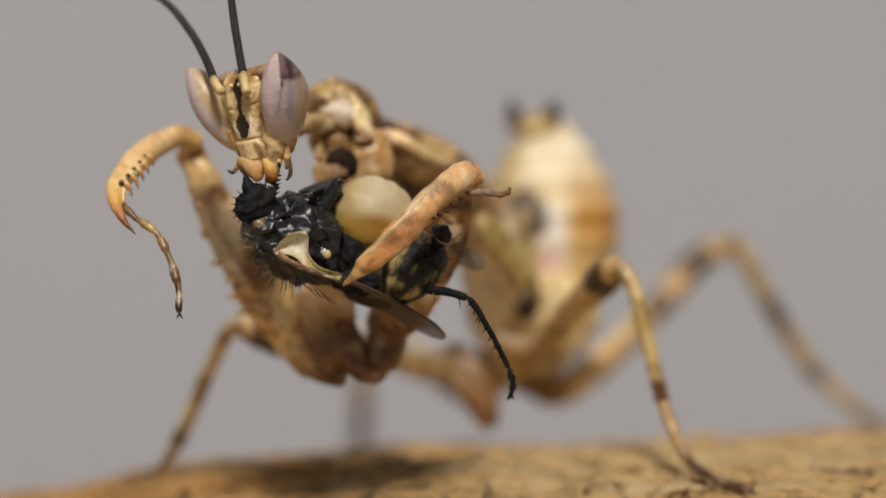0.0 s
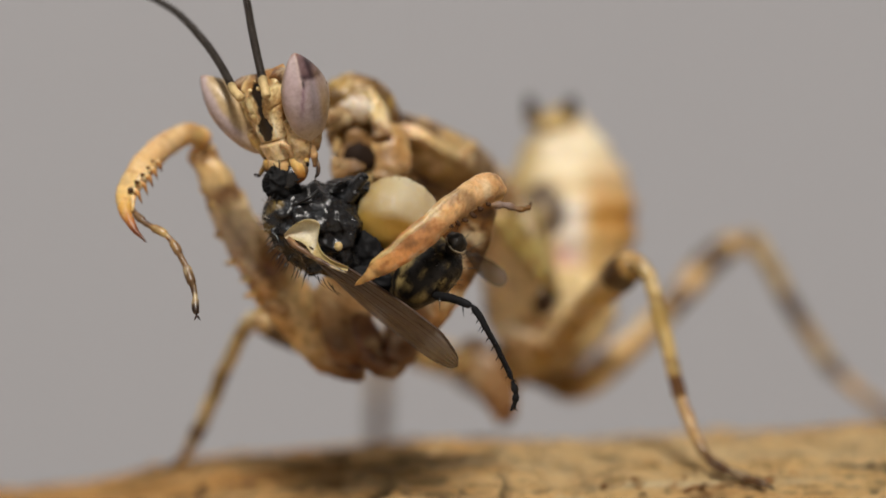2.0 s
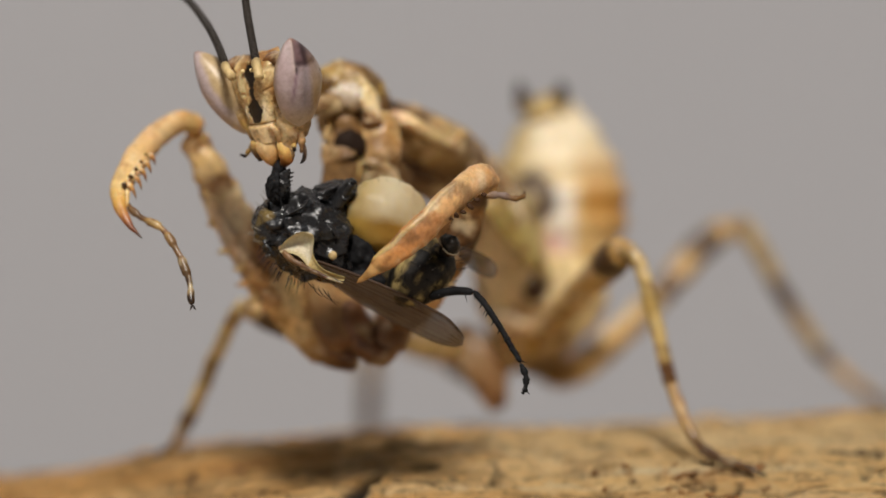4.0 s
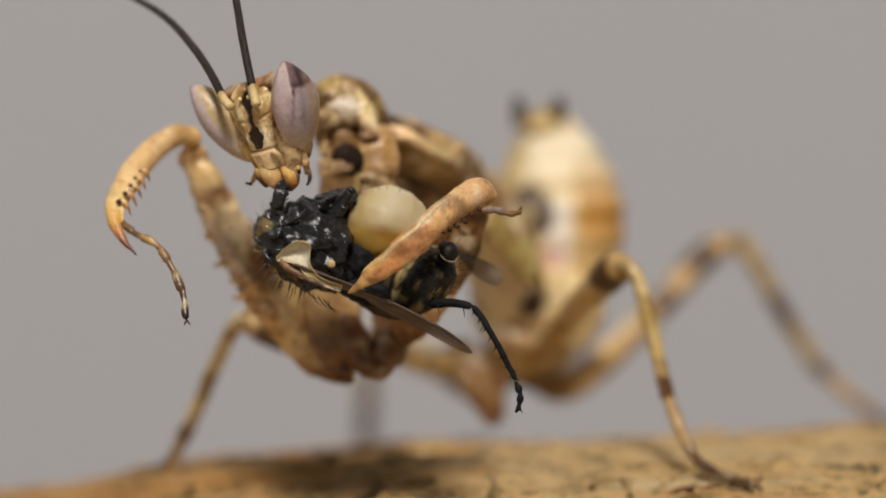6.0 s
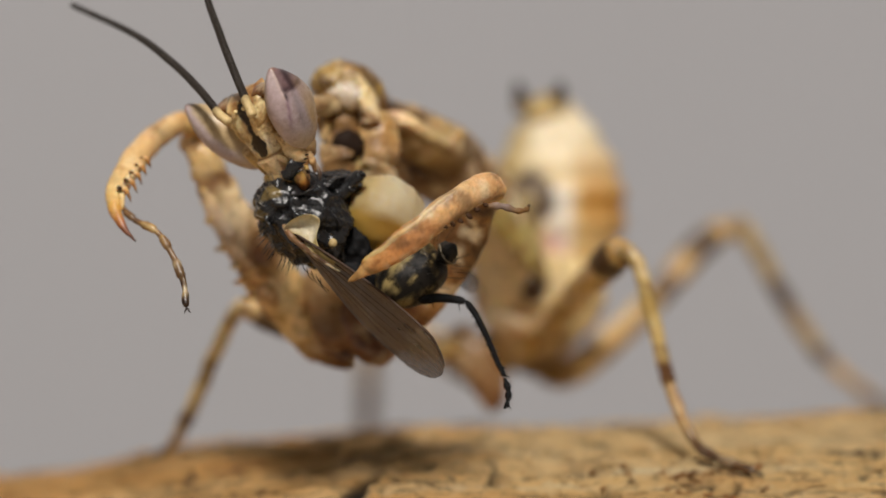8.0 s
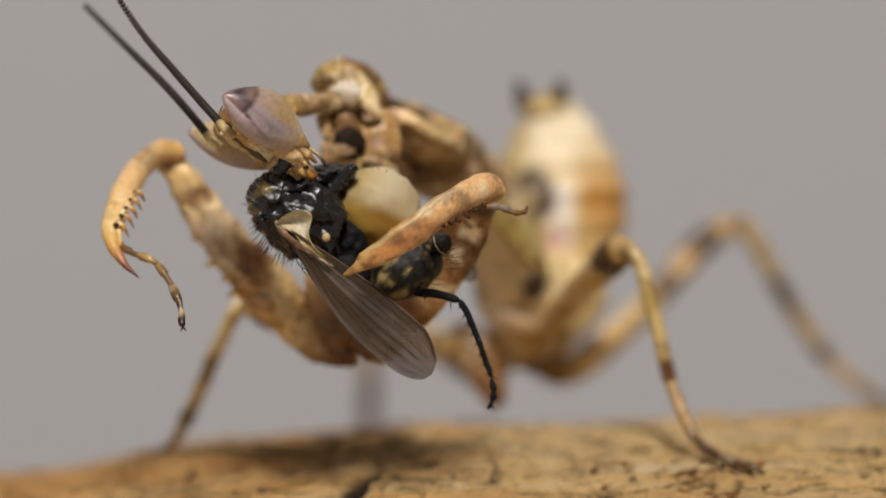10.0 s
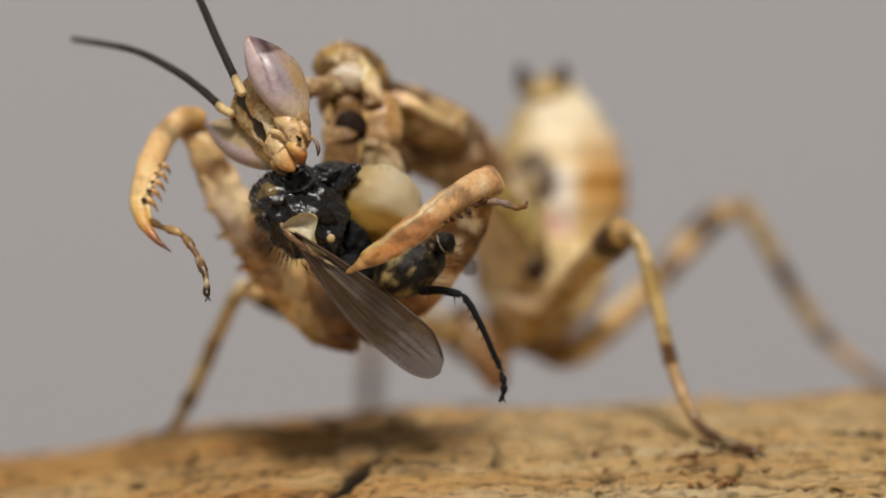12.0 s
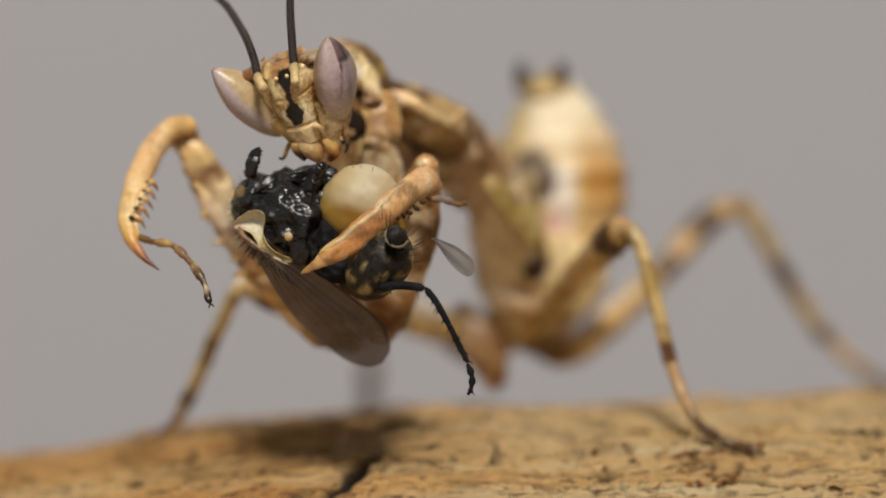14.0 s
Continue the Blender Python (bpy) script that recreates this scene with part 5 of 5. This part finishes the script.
    walk(FEELERS[1], [
        (0, turned((0.80, -0.64, 0.98), (-28.6, -18.8, 4.8))),
        (1.5, turned((0.80, -0.64, 0.98), (-31.4, -12.9, 3.6))),
        (2, turned((0.80, -0.64, 0.98), (-33.5, -15.8, 4.8))),
        (3, turned((0.80, -0.64, 0.98), (-36.7, -17.3, 5.8))),
        (3.5, turned((0.80, -0.64, 0.98), (-37.9, -20.8, 7.2))),
        (4, turned((0.80, -0.64, 0.98), (-37.1, -21.8, 7.4))),
        (4.2, turned((0.80, -0.64, 0.98), (-33.9, -15.5, 4.7))),
        (6.5, turned((0.80, -0.64, 0.98), (-33.4, -12.1, 3.7))),
        (7, turned((0.80, -0.64, 0.98), (-29.5, -4.8, 1.3))),
        (7.5, turned((0.80, -0.64, 0.98), (-32.9, -10.1, 3.0))),
        (8, turned((0.80, -0.64, 0.98), (-33.3, -12.9, 3.9))),
        (8.2, turned((0.80, -0.64, 0.98), (-28.9, -12.5, 3.2))),
        (10.3, turned((0.80, -0.64, 0.98), (-23.5, -13.2, 2.8))),
        (10.5, turned((0.80, -0.64, 0.98), (-22.6, -13.3, 2.7))),
        (11, turned((0.80, -0.64, 0.98), (-30.7, -12.7, 3.5))),
        (11.5, turned((0.80, -0.64, 0.98), (-35.2, -7.7, 2.5))),
        (12, turned((0.80, -0.64, 0.98), (-13.6, 8.2, -1.0))),
        (12.5, turned((0.80, -0.64, 0.98), (-25.1, -5.4, 1.2))),
        (13, turned((0.80, -0.64, 0.98), (-29.5, -4.2, 1.1))),
        (13.5, turned((0.80, -0.64, 0.98), (-35.9, -5.2, 1.7))),
        (14, turned((0.80, -0.64, 0.98), (-56.4, -2.5, 1.3))),
    ])
    walk(LEFT, [
        (0, turned((-3.52, 5.66, 3.81), (0, -1.1, 0))),
        (0.5, turned((-3.50, 5.65, 3.78), (0, -0.5, 0))),
        (1, turned((-3.50, 5.65, 3.78), (0, -1.9, 0))),
        (1.5, turned((-3.50, 5.65, 3.78), (0, -2.4, 0))),
        (2, turned((-3.50, 5.65, 3.78), (0, -3.0, 0))),
        (2.5, turned((-3.48, 5.65, 3.75), (0, -3.2, 0))),
        (3, turned((-3.49, 5.65, 3.77), (0, -3.0, 0))),
        (3.5, turned((-3.49, 5.65, 3.77), (0, -4.3, 0))),
        (4, turned((-3.44, 5.65, 3.70), (0, -2.7, 0))),
        (4.2, turned((-3.45, 5.65, 3.71), (0, -2.2, 0))),
        (6.5, turned((-3.47, 5.65, 3.74), (0, -2.7, 0))),
        (7, turned((-3.47, 5.65, 3.74), (0, -2.5, 0))),
        (7.5, turned((-3.48, 5.65, 3.75), (0, -3.4, 0))),
        (8, turned((-3.49, 5.65, 3.76), (0, -2.4, 0))),
        (8.2, turned((-3.45, 5.65, 3.71), (0, -4.2, 0))),
        (10.3, turned((-3.47, 5.65, 3.74), (0, -10.0, 0))),
        (10.5, turned((-3.43, 5.65, 3.69), (0, -9.8, 0))),
        (11, turned((-3.43, 5.65, 3.69), (0, -9.2, 0))),
        (11.5, turned((-3.38, 5.64, 3.61), (0, -4.5, 0))),
        (12, turned((-3.43, 5.64, 3.68), (0, -4.1, 0))),
        (12.5, turned((-3.40, 5.64, 3.65), (0, -5.7, 0))),
        (13, turned((-3.38, 5.64, 3.62), (0, -7.1, 0))),
        (13.5, turned((-3.37, 5.64, 3.61), (0, -7.5, 0))),
        (14, turned((-3.37, 5.64, 3.61), (0, -6.9, 0))),
    ])
    walk(SHIN, [
        (0, turned((-8.58, 5.30, 11.72), (-13.1, 1.9, -1.3))),
        (0.5, turned((-8.57, 5.30, 11.88), (-12.0, 1.4, -1.4))),
        (1, turned((-8.74, 5.30, 11.72), (-11.0, 1.0, -1.5))),
        (1.5, turned((-8.81, 5.30, 11.70), (-10.3, 0.4, -1.6))),
        (2, turned((-8.90, 5.30, 11.63), (-9.7, -0.6, -1.8))),
        (2.5, turned((-8.88, 5.30, 11.55), (-9.4, -0.9, -2.4))),
        (3, turned((-8.87, 5.30, 11.59), (-8.9, -0.7, -2.6))),
        (3.5, turned((-9.06, 5.30, 11.49), (-7.3, -3.0, -2.3))),
        (4, turned((-8.83, 5.30, 11.63), (-6.7, -1.9, -2.0))),
        (4.2, turned((-8.80, 5.30, 11.70), (-6.7, -2.8, -2.6))),
        (6.5, turned((-8.86, 5.30, 11.64), (-5.6, -3.6, -4.0))),
        (7, turned((-8.79, 5.30, 11.60), (-6.8, -3.2, -3.8))),
        (7.5, turned((-8.86, 5.30, 11.46), (-6.8, -2.5, -3.7))),
        (8, turned((-8.78, 5.30, 11.59), (-5.9, -2.9, -4.8))),
        (8.2, turned((-8.94, 5.30, 11.35), (-5.8, -3.6, -4.4))),
        (10.3, turned((-9.51, 5.30, 10.59), (-3.4, -7.6, 1.1))),
        (10.5, turned((-9.52, 5.30, 10.62), (-3.2, -10.6, -0.3))),
        (11, turned((-9.51, 5.30, 10.73), (-1.3, -10.1, -0.4))),
        (11.5, turned((-8.90, 5.30, 11.09), (-1.9, -14.6, 2.0))),
        (12, turned((-8.83, 5.30, 11.14), (-0.6, -11.0, 0.3))),
        (12.5, turned((-9.08, 5.30, 11.05), (0.6, -11.2, 0.2))),
        (13, turned((-9.19, 5.30, 10.83), (1.9, -12.6, -1.0))),
        (13.5, turned((-9.19, 5.30, 10.73), (2.5, -12.2, -1.7))),
        (14, turned((-9.12, 5.30, 10.77), (3.2, -12.0, -2.7))),
    ])
    walk(TOE, [
        (0, turned((-8.68, 5.41, 11.52), (-17.0, -2.6, -1.9))),
        (0.5, turned((-8.65, 5.40, 11.71), (-15.3, -2.2, -1.9))),
        (1, turned((-8.81, 5.50, 11.32), (-17.8, -4.6, -2.7))),
        (1.5, turned((-8.92, 5.51, 11.32), (-17.0, -5.9, -2.8))),
        (2, turned((-8.99, 5.53, 11.21), (-17.1, -7.4, -3.2))),
        (2.5, turned((-8.97, 5.53, 11.14), (-16.7, -7.9, -3.8))),
        (3, turned((-8.97, 5.56, 11.13), (-17.1, -8.4, -4.1))),
        (3.5, turned((-9.13, 5.61, 10.95), (-16.6, -11.1, -4.2))),
        (4, turned((-8.78, 5.70, 10.78), (-19.8, -9.5, -4.7))),
        (4.2, turned((-8.76, 5.65, 10.99), (-17.6, -9.0, -4.8))),
        (6.5, turned((-8.71, 5.74, 10.66), (-20.4, -11.3, -7.3))),
        (7, turned((-8.69, 5.69, 10.75), (-19.7, -10.4, -6.5))),
        (7.5, turned((-8.76, 5.72, 10.52), (-21.2, -11.4, -6.9))),
        (8, turned((-8.68, 5.71, 10.72), (-19.3, -10.8, -7.7))),
        (8.2, turned((-8.85, 5.71, 10.50), (-18.9, -11.5, -7.3))),
        (10.3, turned((-8.59, 5.91, 8.37), (-33.4, -14.9, -7.1))),
        (10.5, turned((-8.51, 5.90, 8.50), (-31.9, -16.9, -8.4))),
        (11, turned((-8.45, 5.97, 8.50), (-32.2, -18.2, -9.2))),
        (11.5, turned((-7.40, 5.96, 8.43), (-35.8, -13.8, -7.9))),
        (12, turned((-7.53, 5.98, 8.56), (-34.8, -15.1, -9.5))),
        (12.5, turned((-7.81, 6.05, 8.56), (-33.5, -18.3, -9.8))),
        (13, turned((-7.94, 6.09, 8.52), (-31.7, -24.6, -11.3))),
        (13.5, turned((-8.07, 6.12, 8.54), (-30.2, -27.0, -11.8))),
        (14, turned((-8.09, 6.15, 8.68), (-28.5, -27.3, -12.3))),
    ])
    walk(RIGHT, [
        (0, turned((-1.54, 4.56, 4.12), (-2.6, -3.2, -0.7))),
        (0.5, turned((-1.40, 4.35, 4.30), (0.3, -1.2, -0.9))),
        (1, turned((-1.52, 4.59, 4.04), (-2.1, -1.2, 0.2))),
        (1.5, turned((-1.44, 4.42, 4.15), (1.2, -0.3, -0.8))),
        (2, turned((-1.58, 4.64, 3.90), (-0.8, -1.1, -0.3))),
        (2.5, turned((-1.54, 4.57, 3.94), (0.9, -0.5, -0.8))),
        (3, turned((-1.68, 4.78, 3.64), (0.4, -0.1, -0.2))),
        (3.5, turned((-1.63, 4.69, 3.71), (2.6, 0.6, -0.8))),
        (4, turned((-1.61, 4.72, 3.80), (-1.6, -0.7, 0.3))),
        (4.2, turned((-1.57, 4.67, 3.86), (-1.1, -0.3, 0.3))),
        (6.5, turned((-1.57, 4.66, 3.85), (-0.0, 0.0, 0.0))),
        (7, turned((-1.55, 4.60, 3.85), (2.3, 1.0, -0.4))),
        (7.5, turned((-1.57, 4.67, 3.79), (1.2, 1.5, 0.4))),
        (8, turned((-1.50, 4.54, 3.91), (2.7, 1.7, -0.2))),
        (8.2, turned((-1.50, 4.54, 3.91), (2.6, 1.8, -0.1))),
        (10.3, turned((-1.55, 4.60, 3.81), (3.2, 1.5, -0.5))),
        (10.5, turned((-1.69, 4.82, 3.53), (2.6, 2.4, 0.4))),
        (11, turned((-1.67, 4.79, 3.54), (4.0, 3.5, 0.5))),
        (11.5, turned((-1.54, 4.60, 3.83), (2.7, 1.7, -0.2))),
        (12, turned((-1.62, 4.70, 3.67), (3.7, 2.1, -0.3))),
        (12.5, turned((-1.66, 4.74, 3.67), (1.9, -0.1, -0.9))),
        (13, turned((-1.83, 4.97, 3.36), (0.6, -1.9, -1.6))),
        (13.5, turned((-1.98, 5.21, 2.99), (-3.6, -8.4, -3.3))),
        (14, turned((-1.98, 5.21, 2.99), (-3.5, -10.7, -4.7))),
    ])
    walk(SHANK, [
        (0, turned((-1.30, 4.63, 4.30), (-0.7, -5.4, 0.2))),
        (0.5, turned((-0.46, 4.61, 4.60), (2.6, -4.7, -6.9))),
        (1, turned((-1.57, 4.63, 4.27), (-0.2, -1.4, 2.0))),
        (1.5, turned((-0.59, 4.61, 4.29), (1.9, -2.8, -7.4))),
        (2, turned((-1.63, 4.61, 3.94), (-1.2, -0.3, -0.7))),
        (2.5, turned((-1.49, 4.62, 4.06), (1.0, 0.5, -2.5))),
        (3, turned((-2.04, 4.61, 3.49), (-0.7, 1.0, 2.6))),
        (3.5, turned((-1.56, 4.57, 3.47), (1.3, -1.0, 0.0))),
        (4, turned((-1.64, 4.57, 3.65), (-1.6, -2.8, 4.0))),
        (4.2, turned((-1.36, 4.59, 3.72), (-1.5, -2.7, 1.1))),
        (6.5, turned((-1.57, 4.66, 3.85), (0.0, -0.0, 0.0))),
        (7, turned((-1.55, 4.66, 3.93), (1.1, 3.6, -4.0))),
        (7.5, turned((-1.52, 4.66, 3.72), (0.4, 1.6, -0.7))),
        (8, turned((-1.07, 4.67, 3.92), (1.8, 1.8, -5.6))),
        (8.2, turned((-0.99, 4.68, 3.89), (1.4, 1.6, -6.3))),
        (10.3, turned((-1.68, 4.69, 3.96), (1.6, 6.0, -4.8))),
        (10.5, turned((-2.54, 4.70, 3.64), (1.9, 8.2, 3.0))),
        (11, turned((-1.77, 4.65, 3.19), (0.0, 5.2, -2.0))),
        (11.5, turned((-1.10, 4.65, 3.68), (1.1, 0.7, -4.8))),
        (12, turned((-1.68, 4.71, 3.57), (2.1, 3.8, -2.4))),
        (12.5, turned((-1.87, 4.78, 3.61), (0.2, 3.1, -3.4))),
        (13, turned((-2.84, 4.78, 3.21), (-0.5, 3.0, 3.8))),
        (13.5, turned((-4.68, 4.83, 3.25), (-1.5, 6.7, 12.2))),
        (14, turned((-4.58, 4.83, 3.02), (-2.4, 2.9, 11.6))),
    ])
    walk(FLY, [
        (0, turned((-4.57, 0.49, 60.39), (-3.4, -5.6, 7.6))),
        (0.5, turned((-4.60, 0.47, 60.50), (2.0, -6.1, 3.5))),
        (1, turned((-4.45, 0.49, 60.59), (-2.6, -3.9, -0.3))),
        (1.5, turned((-4.49, 0.47, 60.61), (-0.6, -1.1, 0.5))),
        (2, turned((-4.54, 0.47, 60.57), (-5.0, 1.5, -1.5))),
        (2.5, turned((-4.59, 0.48, 60.73), (-0.2, 5.6, 6.6))),
        (3, turned((-4.56, 0.47, 60.24), (-3.1, 5.3, 0.5))),
        (3.5, turned((-4.71, 0.43, 59.70), (1.5, -0.2, 16.1))),
        (4, turned((-4.53, 0.43, 59.92), (0.7, -1.6, 2.6))),
        (4.2, turned((-4.20, 0.45, 59.88), (-1.3, -6.5, -7.6))),
        (6.5, turned((-4.45, 0.52, 60.16), (0.0, -0.0, 0.0))),
        (7, turned((-4.41, 0.52, 60.27), (-1.2, 3.1, 0.9))),
        (7.5, turned((-4.34, 0.52, 60.39), (-0.6, 5.2, 2.1))),
        (8, turned((-4.50, 0.53, 60.44), (-0.0, 8.8, 8.9))),
        (8.2, turned((-4.50, 0.54, 60.36), (-0.8, 5.0, 7.3))),
        (10.3, turned((-4.76, 0.55, 60.55), (2.3, 8.2, 7.6))),
        (10.5, turned((-4.71, 0.56, 60.28), (5.5, 10.5, 10.4))),
        (11, turned((-4.59, 0.51, 59.78), (-0.5, 4.6, 2.0))),
        (11.5, turned((-4.48, 0.51, 59.84), (2.2, -1.7, -2.1))),
        (12, turned((-4.69, 0.57, 60.01), (4.2, 6.4, 10.6))),
        (12.5, turned((-4.85, 0.64, 60.03), (0.5, 1.4, -4.7))),
        (13, turned((-4.83, 0.64, 59.93), (0.0, 4.2, -11.3))),
        (13.5, turned((-5.19, 0.69, 60.13), (-0.3, 4.3, -20.2))),
        (14, turned((-5.33, 0.69, 59.87), (-0.9, 1.1, -24.1))),
    ])
    walk(FLY_WING, [
        (0, turned((-0.68, -1.43, -0.28), (86.9, 30.7, 15.7))),
        (1.5, turned((-0.68, -1.43, -0.28), (61.0, 29.7, -5.3))),
        (2, turned((-0.68, -1.43, -0.28), (61.8, 32.0, -1.1))),
        (3, turned((-0.68, -1.43, -0.28), (35.7, 29.7, -4.8))),
        (3.5, turned((-0.68, -1.43, -0.28), (47.9, 29.4, -22.5))),
        (4, turned((-0.68, -1.43, -0.28), (61.8, 26.2, 6.4))),
        (4.2, turned((-0.68, -1.43, -0.28), (72.4, 30.8, 4.0))),
        (6.5, turned((-0.68, -1.43, -0.28), (71.0, 25.5, -7.6))),
        (7, turned((-0.68, -1.43, -0.28), (41.3, 34.5, -6.4))),
        (7.5, turned((-0.68, -1.43, -0.28), (50.5, 30.8, -7.8))),
        (8, turned((-0.68, -1.43, -0.28), (46.9, 29.1, -14.2))),
        (8.2, turned((-0.68, -1.43, -0.28), (46.5, 31.9, -12.8))),
        (10.3, turned((-0.68, -1.43, -0.28), (24.6, 29.4, -14.3))),
        (10.5, turned((-0.68, -1.43, -0.28), (22.3, 27.3, -18.4))),
        (11, turned((-0.68, -1.43, -0.28), (48.3, 28.7, -7.5))),
        (11.5, turned((-0.68, -1.43, -0.28), (65.7, 28.3, -4.2))),
        (12, turned((-0.68, -1.43, -0.28), (29.0, 28.9, -18.2))),
        (12.5, turned((-0.68, -1.43, -0.28), (31.2, 33.8, -1.6))),
        (13, turned((-0.68, -1.43, -0.28), (35.7, 31.1, 5.0))),
        (13.5, turned((-0.68, -1.43, -0.28), (5.3, 37.1, 12.6))),
        (14, turned((-0.68, -1.43, -0.28), (39.6, 34.9, 41.9))),
    ])
    walk(FLY_LEG, [
        (0, turned((3.92, -0.87, -1.93), (18.0, 5.8, -7.5))),
        (0.5, turned((3.92, -0.87, -1.93), (10.5, 5.3, -2.8))),
        (1, turned((3.92, -0.87, -1.93), (21.8, 6.0, -9.3))),
        (1.5, turned((3.92, -0.87, -1.93), (11.8, 0.7, 2.9))),
        (2, turned((3.92, -0.87, -1.93), (19.9, 1.2, -8.4))),
        (2.5, turned((3.92, -0.87, -1.93), (9.2, -5.6, -7.2))),
        (3, turned((3.92, -0.87, -1.93), (5.9, -7.8, 15.0))),
        (3.5, turned((3.92, -0.87, -1.93), (-4.1, -4.1, 12.1))),
        (4, turned((3.92, -0.87, -1.93), (-15.2, -2.0, 2.2))),
        (4.2, turned((3.92, -0.87, -1.93), (-0.5, 3.3, 9.3))),
        (6.5, turned((3.92, -0.87, -1.93), (0.0, -0.0, 0.0))),
        (7, turned((3.92, -0.87, -1.93), (0.8, -1.8, -0.2))),
        (7.5, turned((3.92, -0.87, -1.93), (3.0, -6.1, -1.3))),
        (8, turned((3.92, -0.87, -1.93), (-10.5, -5.0, 12.3))),
        (8.2, turned((3.92, -0.87, -1.93), (0.2, -1.8, 5.2))),
        (10.3, turned((3.92, -0.87, -1.93), (3.0, -1.5, 1.7))),
        (10.5, turned((3.92, -0.87, -1.93), (-1.5, -8.9, 0.1))),
        (11, turned((3.92, -0.87, -1.93), (-10.8, -3.2, -1.0))),
        (11.5, turned((3.92, -0.87, -1.93), (1.7, 1.6, -2.0))),
        (12, turned((3.92, -0.87, -1.93), (-3.9, -4.8, -1.8))),
        (12.5, turned((3.92, -0.87, -1.93), (9.4, 0.8, 2.9))),
        (13, turned((3.92, -0.87, -1.93), (-4.1, -0.4, 22.2))),
        (13.5, turned((3.92, -0.87, -1.93), (8.3, -6.1, 5.8))),
        (14, turned((3.92, -0.87, -1.93), (-1.9, -2.3, 37.5))),
    ])
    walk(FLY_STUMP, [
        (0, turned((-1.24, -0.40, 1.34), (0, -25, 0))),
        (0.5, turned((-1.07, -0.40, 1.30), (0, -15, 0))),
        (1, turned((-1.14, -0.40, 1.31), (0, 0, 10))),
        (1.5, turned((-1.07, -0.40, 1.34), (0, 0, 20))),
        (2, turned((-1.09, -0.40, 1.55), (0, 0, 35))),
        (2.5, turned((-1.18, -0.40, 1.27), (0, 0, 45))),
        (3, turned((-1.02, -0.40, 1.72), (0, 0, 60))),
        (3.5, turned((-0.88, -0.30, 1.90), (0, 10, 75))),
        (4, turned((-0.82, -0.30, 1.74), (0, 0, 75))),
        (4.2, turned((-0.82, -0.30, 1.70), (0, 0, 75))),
        # once eaten, the lump stays inside the thorax, out of sight
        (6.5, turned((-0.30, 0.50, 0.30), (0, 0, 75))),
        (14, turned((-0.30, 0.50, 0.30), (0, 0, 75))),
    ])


motions()
